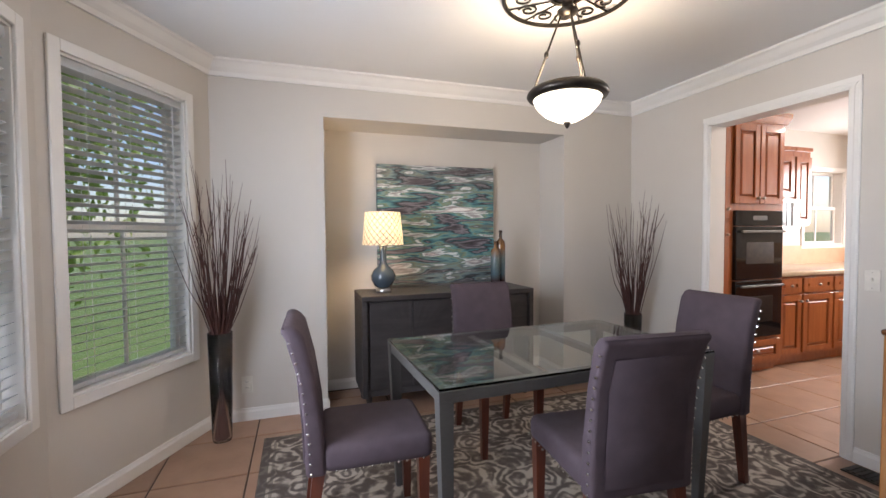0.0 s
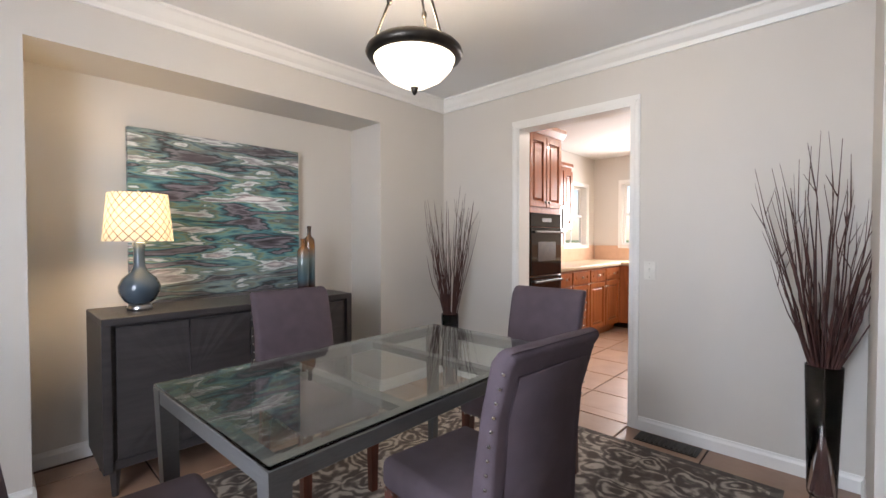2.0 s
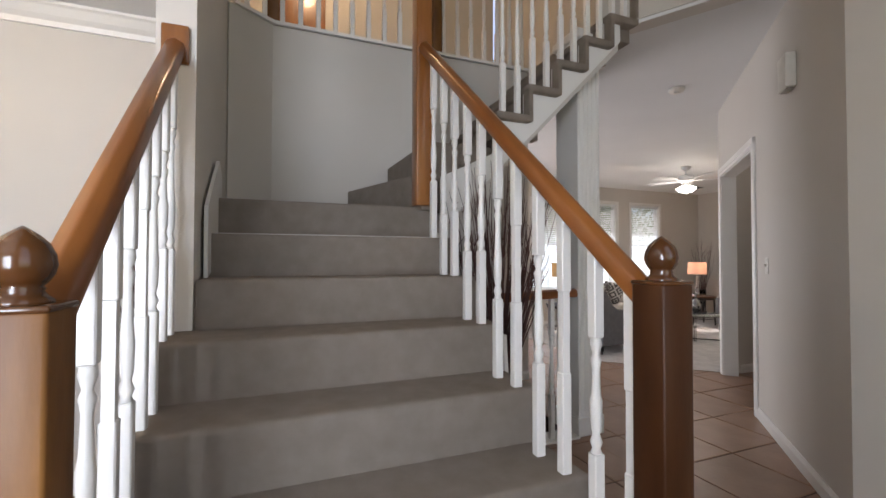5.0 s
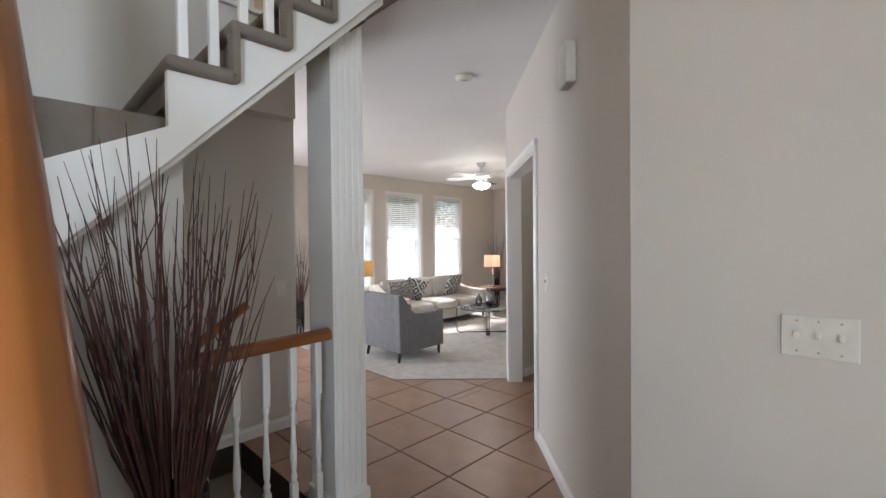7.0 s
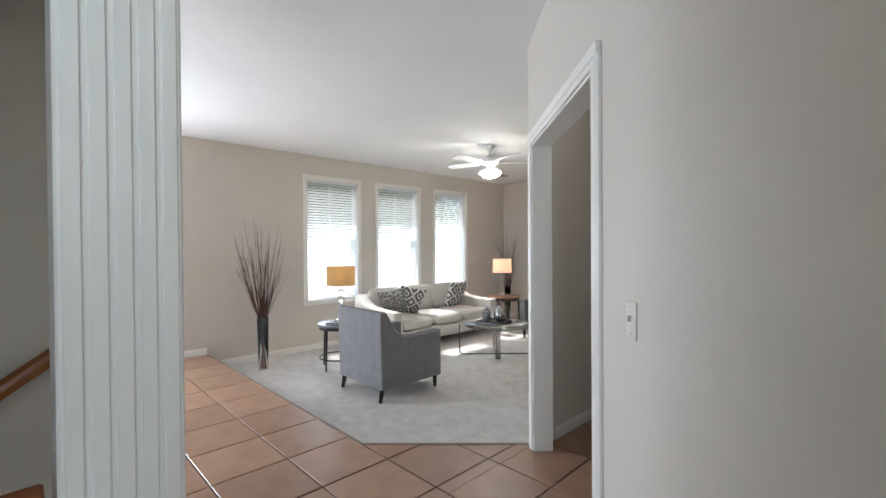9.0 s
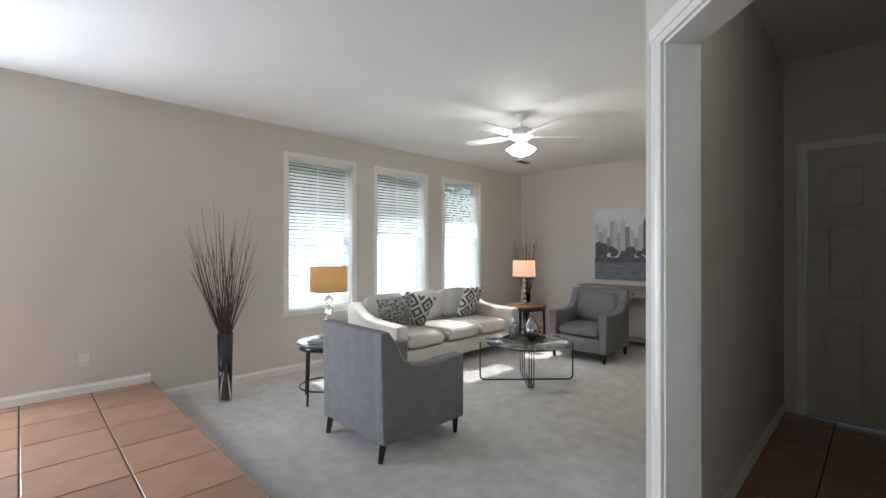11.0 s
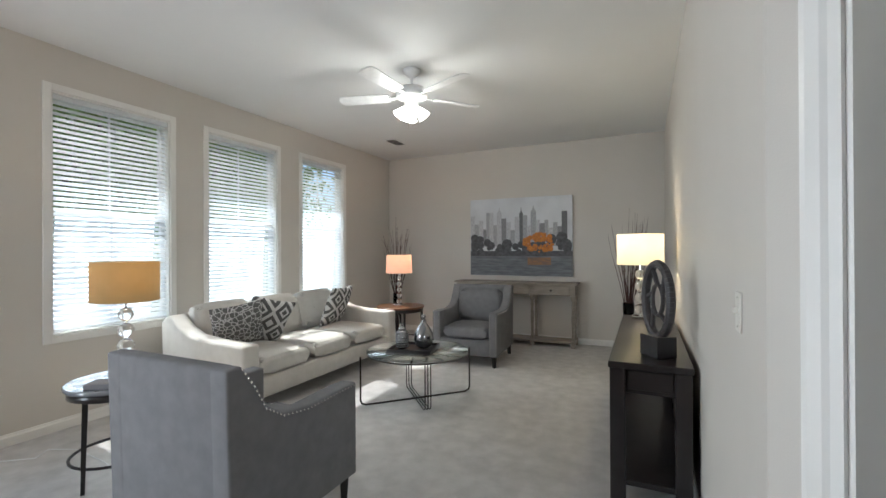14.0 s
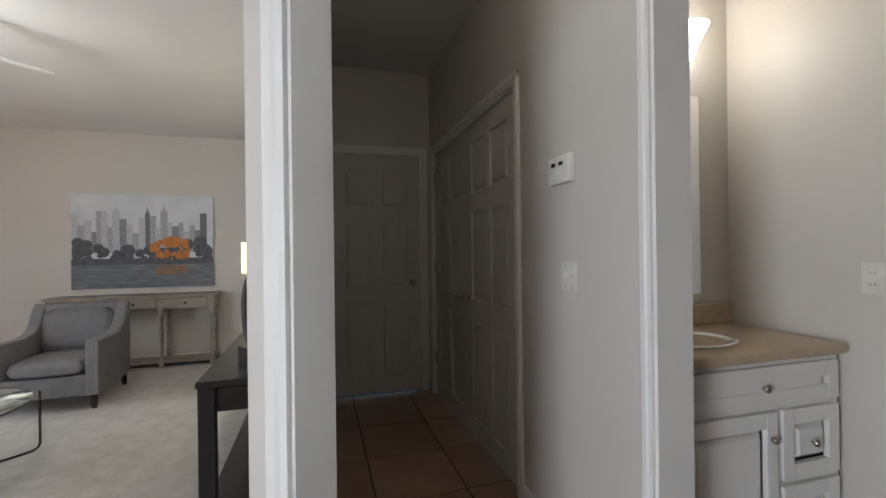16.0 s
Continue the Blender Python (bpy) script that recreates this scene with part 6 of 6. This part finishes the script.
cabinet_door("door", 4.04, 4.47, 1.40, 2.22, KY, PAN, (4.44, 1.48))
cabinet_door("door", 4.04, 4.47, 0.12, 1.36, KY, PAN, (4.44, 1.26))
part("cornice", shape(B(), [(KY - 0.05, 2.34), (KY - 0.045, 2.30), (KY - 0.005, 2.25), (KY + 0.02, 2.25), (KY + 0.02, 2.34)], 4.02, 4.465), M["cherry"], PAN)
xs = [5.165, 5.50, 5.95, 6.40, 6.86]
for i, (a, b) in enumerate(zip(xs, xs[1:])):
    c = thing("base_cabinet", "cherry-wood base cabinet with a drawer over a panelled door", "cabinet", None, "base cabinets")
    part("body", box(B(), a, b, KY + 0.055, 3.61, 0.09, 0.86), M["cherry"], c)
    part("toe_kick", box(B(), a, b, KY + 0.11, 3.61, 0, 0.09), M["cherry"], c)
    cabinet_door("drawer", a + 0.015, b - 0.015, 0.70, 0.84, KY + 0.05, c, ((a + b) / 2, 0.77))
    cabinet_door("door", a + 0.015, b - 0.015, 0.12, 0.68, KY + 0.05, c, ((b - 0.04) if i % 2 == 0 else (a + 0.04), 0.62))
c = thing("sink_cabinet", "cherry-wood base cabinets under the sink counter", "cabinet")
part("body", box(B(), 6.865, 7.49, 1.0, 3.61, 0.09, 0.86), M["cherry"], c)
for i in range(4):
    y = 2.86 - 0.46 * i
    part("door", box(B(), 6.845, 6.866, y - 0.44, y, 0.12, 0.82, 0.006), M["cherry"], c)
CTOP = thing("kitchen_counter", "peach-tan tiled kitchen counter with a rounded edge", "counter")
part("worktop", soft(box(B(), 5.165, 7.49, KY + 0.015, 3.61, 0.862, 0.905), 0.008, 2), M["counter"], CTOP)
part("worktop_return", soft(box(B(), 6.83, 7.49, 1.0, KY + 0.012, 0.862, 0.905), 0.008, 2), M["counter"], CTOP)
fixed(part("trim_backsplash", box(B(), 5.165, 7.49, 3.605, 3.619, 0.905, 1.12), M["peach"]), "peach ceramic backsplash", "backsplash")
fixed(part("trim_backsplash_side", box(B(), 7.485, 7.499, 1.0, 3.60, 0.905, 1.12), M["peach"]), "peach ceramic backsplash", "backsplash")
for a, b, z0 in ((5.165, 5.50, 1.62), (5.50, 5.86, 1.62), (5.865, 6.12, 1.34)):
    c = thing("wall_cabinet", "cherry-wood wall cabinet with a panelled door", "cabinet", None, "wall cabinets")
    part("body", box(B(), a, b, 3.30, 3.615, z0, 2.12), M["cherry"], c)
    cabinet_door("door", a + 0.012, b - 0.012, z0 + 0.02, 2.06, 3.295, c, (b - 0.035 if a < 5.3 else a + 0.035, z0 + 0.07))
    part("cornice", box(B(), a, b, 3.27, 3.615, 2.12, 2.16, 0.006), M["cherry"], c)
MW = thing("microwave", "stainless over-counter microwave with a black window", "microwave")
part("body", box(B(), 5.17, 5.855, 3.22, 3.61, 1.30, 1.615, 0.006), M["steel"], MW)
part("window", box(B(), 5.20, 5.66, 3.213, 3.222, 1.335, 1.585, 0.003), M["black_gloss"], MW)
part("handle", tube(B(), (5.69, 3.19, 1.34), (5.69, 3.19, 1.58), 0.011), M["steel"], MW)
part("control_panel", box(B(), 5.72, 5.84, 3.213, 3.222, 1.335, 1.585, 0.003), M["black_gloss"], MW)
FA = thing("kitchen_faucet", "chrome gooseneck kitchen faucet", "faucet", pose(7.36, 2.45, 0.905))
part("base", lathe(B(), [(0.028, 0), (0.026, 0.03), (0.014, 0.05)], 16), M["chrome"], FA)
g = B()
last = Vector((0, 0, 0.04))
for k in range(1, 12):
    t = k / 11 * math.pi
    p = Vector((-0.07 + 0.07 * math.cos(t), 0, 0.20 + 0.07 * math.sin(t)))
    tube(g, last, p, 0.009, n=8)
    last = p
part("spout", g, M["chrome"], FA)
for x, y in ((5.0, 1.9), (6.2, 2.2)):
    d = thing("recessed_light", "white recessed ceiling light, lit", "ceiling light", pose(x, y, DIN))
    part("ring", lathe(B(), [(0.085, 0), (0.085, -0.006), (0.065, -0.008), (0.062, 0)], 28, cap=False), M["white_plastic"], d)
    part("bulb", lathe(B(), [(0.06, -0.001), (0.06, -0.003)], 24), M["bulb"], d)
    lamp("recessed_lamp", "AREA", (x, y, DIN - 0.012), (x, y, 0), 14, (1, 0.88, 0.7), 0.11)

# ---- washroom ----
VN = thing("vanity", "white panelled washroom vanity cabinet", "vanity")
part("body", box(B(), 2.28, 3.06, -4.64, -4.20, 0.08, 0.82), M["trim"], VN)


def vdoor(x0, x1, z0, z1, name, kx, kz):
    g = cabinet_door(name, -x1, -x0, z0, z1, 0, VN, (-kx, kz), M["trim"])
    g.matrix_basis = Matrix.Translation((0, -4.20, 0)) @ Matrix.Rotation(math.pi, 4, "Z")
    return g


vdoor(2.30, 3.04, 0.66, 0.80, "false_front", 2.67, 0.73)
vdoor(2.60, 3.04, 0.12, 0.64, "door", 2.635, 0.55)
vdoor(2.30, 2.58, 0.39, 0.64, "drawer", 2.44, 0.515)
vdoor(2.30, 2.58, 0.12, 0.37, "drawer", 2.44, 0.245)
VT = thing("stone_counter", "tan cultured-stone vanity top with a white oval basin", "counter")
part("slab", soft(box(B(), 2.265, 3.07, -4.65, -4.165, 0.82, 0.86), 0.012, 3), M["counter"], VT)
part("backsplash", box(B(), 2.265, 3.07, -4.655, -4.632, 0.86, 0.955, 0.004), M["counter"], VT)
part("basin", lathe(B(), [(0.20, 0.004), (0.195, 0.010), (0.17, 0.004), (0.12, -0.02), (0.02, -0.035)], 32, cap=False), M["porcelain"], VT, "white basin", Matrix.Translation((2.78, -4.40, 0.861)) @ Matrix.Diagonal((1, 0.75, 1, 1)), True)
MR = thing("wall_mirror", "frameless wall mirror over the vanity", "mirror")
part("mirror_glass", box(B(), 2.43, 3.04, -4.658, -4.652, 1.0, 1.92, 0.002), M["mirror"], MR)
SN = thing("wall_sconce", "washroom wall light with a lit bell-shaped glass", "wall light", pose(2.60, -4.66, 1.93))
part("backplate", lathe(B(), [(0.05, 0), (0.05, 0.012), (0.02, 0.02)], 20), M["dark_metal"], SN, at=Matrix.Translation((0, 0, 0.05)) @ Matrix.Rotation(radians(-90), 4, "X"))
part("arm", tube(tube(B(), (0, 0.01, 0.05), (0, 0.11, 0.03), 0.007), (0, 0.11, 0.03), (0, 0.11, 0.11), 0.007), M["dark_metal"], SN)
part("glass_shade", lathe(B(), [(0.025, 0.10), (0.035, 0.13), (0.055, 0.18), (0.085, 0.235), (0.082, 0.235), (0.05, 0.18)], 22, cap=False), M["bulb"], SN, "lit white glass", Matrix.Translation((0, 0.11, 0)))
lamp("sconce_bulb", "POINT", (2.60, -4.50, 2.22), (2.6, -4.5, 0), 1.4, (1, 0.86, 0.66), 0.06)

# ---- outdoors ----


def tree(at, h, seed, label="broadleaf tree outside the window"):
    rnd = random.Random(seed)
    t = thing("tree", label, "tree", at)
    g = B()
    tube(g, (0, 0, 0), (0.1, 0, h * 0.4), 0.16, 0.11, 9)
    tips = []
    for i in range(11):
        a = rnd.uniform(0, 6.283)
        s = Vector((0.05, 0, h * rnd.uniform(0.22, 0.42)))
        e = s + Vector((math.cos(a) * rnd.uniform(0.8, 1.9), math.sin(a) * rnd.uniform(0.8, 1.9), h * rnd.uniform(0.12, 0.5)))
        tube(g, s, e, 0.06, 0.02, 6)
        tips.append(e)
    part("trunk", g, M["bark"], t)
    verts, faces = [], []
    for e in tips:
        for k in range(420):
            c = e + Vector((rnd.gauss(0, 0.75), rnd.gauss(0, 0.75), rnd.gauss(0, 0.75)))
            q = Euler((rnd.uniform(0, 6.28), rnd.uniform(0, 6.28), rnd.uniform(0, 6.28))).to_matrix()
            s = rnd.uniform(0.07, 0.16)
            n = len(verts)
            for u, v in ((-1, 0), (0, -0.5), (1, 0), (0, 0.5)):
                verts.append(c + q @ Vector((u * s, v * s, 0.15 * s * (1 - abs(u)))))
            faces.append((n, n + 1, n + 2, n + 3))
    me = bpy.data.meshes.new("crown")
    me.from_pydata(verts, [], faces)
    me.materials.append(M["leaf"])
    cr = new("crown", me)
    cr.parent = t
    return t


for i, (x, y, h) in enumerate(((-4.6, 5.2, 6.5), (-5.0, 7.2, 7.5), (-3.8, 8.2, 6.0), (-5.6, 3.2, 7.5), (-5.6, 1.2, 6.5), (-7.0, 5.5, 8.5), (-6.5, 8.6, 9.0), (-8.5, 10.5, 10), (-10, 6.5, 10), (-9.5, 2.5, 10), (-6.0, 11.5, 9.0),
                               (14.0, -5.0, 6.0), (14.6, -7.2, 6.6), (14.2, -9.4, 6.4), (15.4, -2.8, 6.8), (15.2, -12.0, 7.0), (16.5, -5.8, 7.5), (16.8, -8.8, 7.5))):
    tree(pose(x, y, -0.45), h, 30 + i)
# ---- floor tiles, piece by piece ----
PITCH, GAP = 0.4595, 0.010
TX, TY = 3.423, -2.849


def clip(poly, a, b, c):
    """Keeps the part of a polygon where a*x + b*y >= c."""
    out = []
    for p, q in zip(poly, poly[1:] + poly[:1]):
        u, v = a * p[0] + b * p[1] - c, a * q[0] + b * q[1] - c
        if u >= 0:
            out.append(p)
        if (u >= 0) != (v >= 0):
            f = u / (u - v)
            out.append((p[0] + f * (q[0] - p[0]), p[1] + f * (q[1] - p[1])))
    return out


def tile_mesh(poly, cx, cy):
    g = B()
    mx, my = sum(p[0] for p in poly) / len(poly), sum(p[1] for p in poly) / len(poly)
    top = [g.verts.new((mx + (p[0] - mx) * 0.985 - cx, my + (p[1] - my) * 0.985 - cy, 0.0)) for p in poly]
    low = [g.verts.new((p[0] - cx, p[1] - cy, -0.0025)) for p in poly]
    bot = [g.verts.new((p[0] - cx, p[1] - cy, -0.0065)) for p in poly]
    n = len(poly)
    g.faces.new(top)
    for i in range(n):
        j = (i + 1) % n
        g.faces.new((low[i], low[j], top[j], top[i]))
        g.faces.new((bot[i], bot[j], low[j], low[i]))
    bmesh.ops.recalc_face_normals(g, faces=g.faces[:])
    me = bpy.data.meshes.new("tile")
    g.to_mesh(me)
    g.free()
    me.materials.append(M["tile"])
    return me


ROOMS = [(-0.12, 4.0, 0.6, 3.76), (-0.12, 3.62, -1.7, 0.6), (-0.12, 8.62, -3.30, -1.7), (4.8, 8.62, -1.7, 0.6), (4.0, 7.0, 0.72, 3.1), (2.2, 4.25, -6.72, -3.30), (4.25, 5.09, -4.14, -3.30)]
full = None
count = 0
for i in range(-8, 13):
    for j in range(-10, 15):
        x0, y0 = TX + PITCH * i + GAP / 2, TY + PITCH * j + GAP / 2
        x1, y1 = x0 + PITCH - GAP, y0 + PITCH - GAP
        for k, (a, b, c, d) in enumerate(ROOMS):
            q = [(max(x0, a), max(y0, c)), (min(x1, b), max(y0, c)), (min(x1, b), min(y1, d)), (max(x0, a), min(y1, d))]
            if q[1][0] - q[0][0] < 0.02 or q[2][1] - q[1][1] < 0.02:
                continue
            if k == 6:
                q = clip(q, -1, 1, -8.385)
            if len(q) < 3:
                continue
            cx, cy = (x0 + x1) / 2, (y0 + y1) / 2
            whole = len(q) == 4 and abs(q[1][0] - q[0][0] - PITCH + GAP) < 1e-6 and abs(q[2][1] - q[1][1] - PITCH + GAP) < 1e-6
            if whole and full is None:
                full = tile_mesh(q, cx, cy)
            o = new("tile", full if whole else tile_mesh(q, cx, cy))
            o.location = (cx, cy, 0)
            o.parent = FLOOR
            count += 1
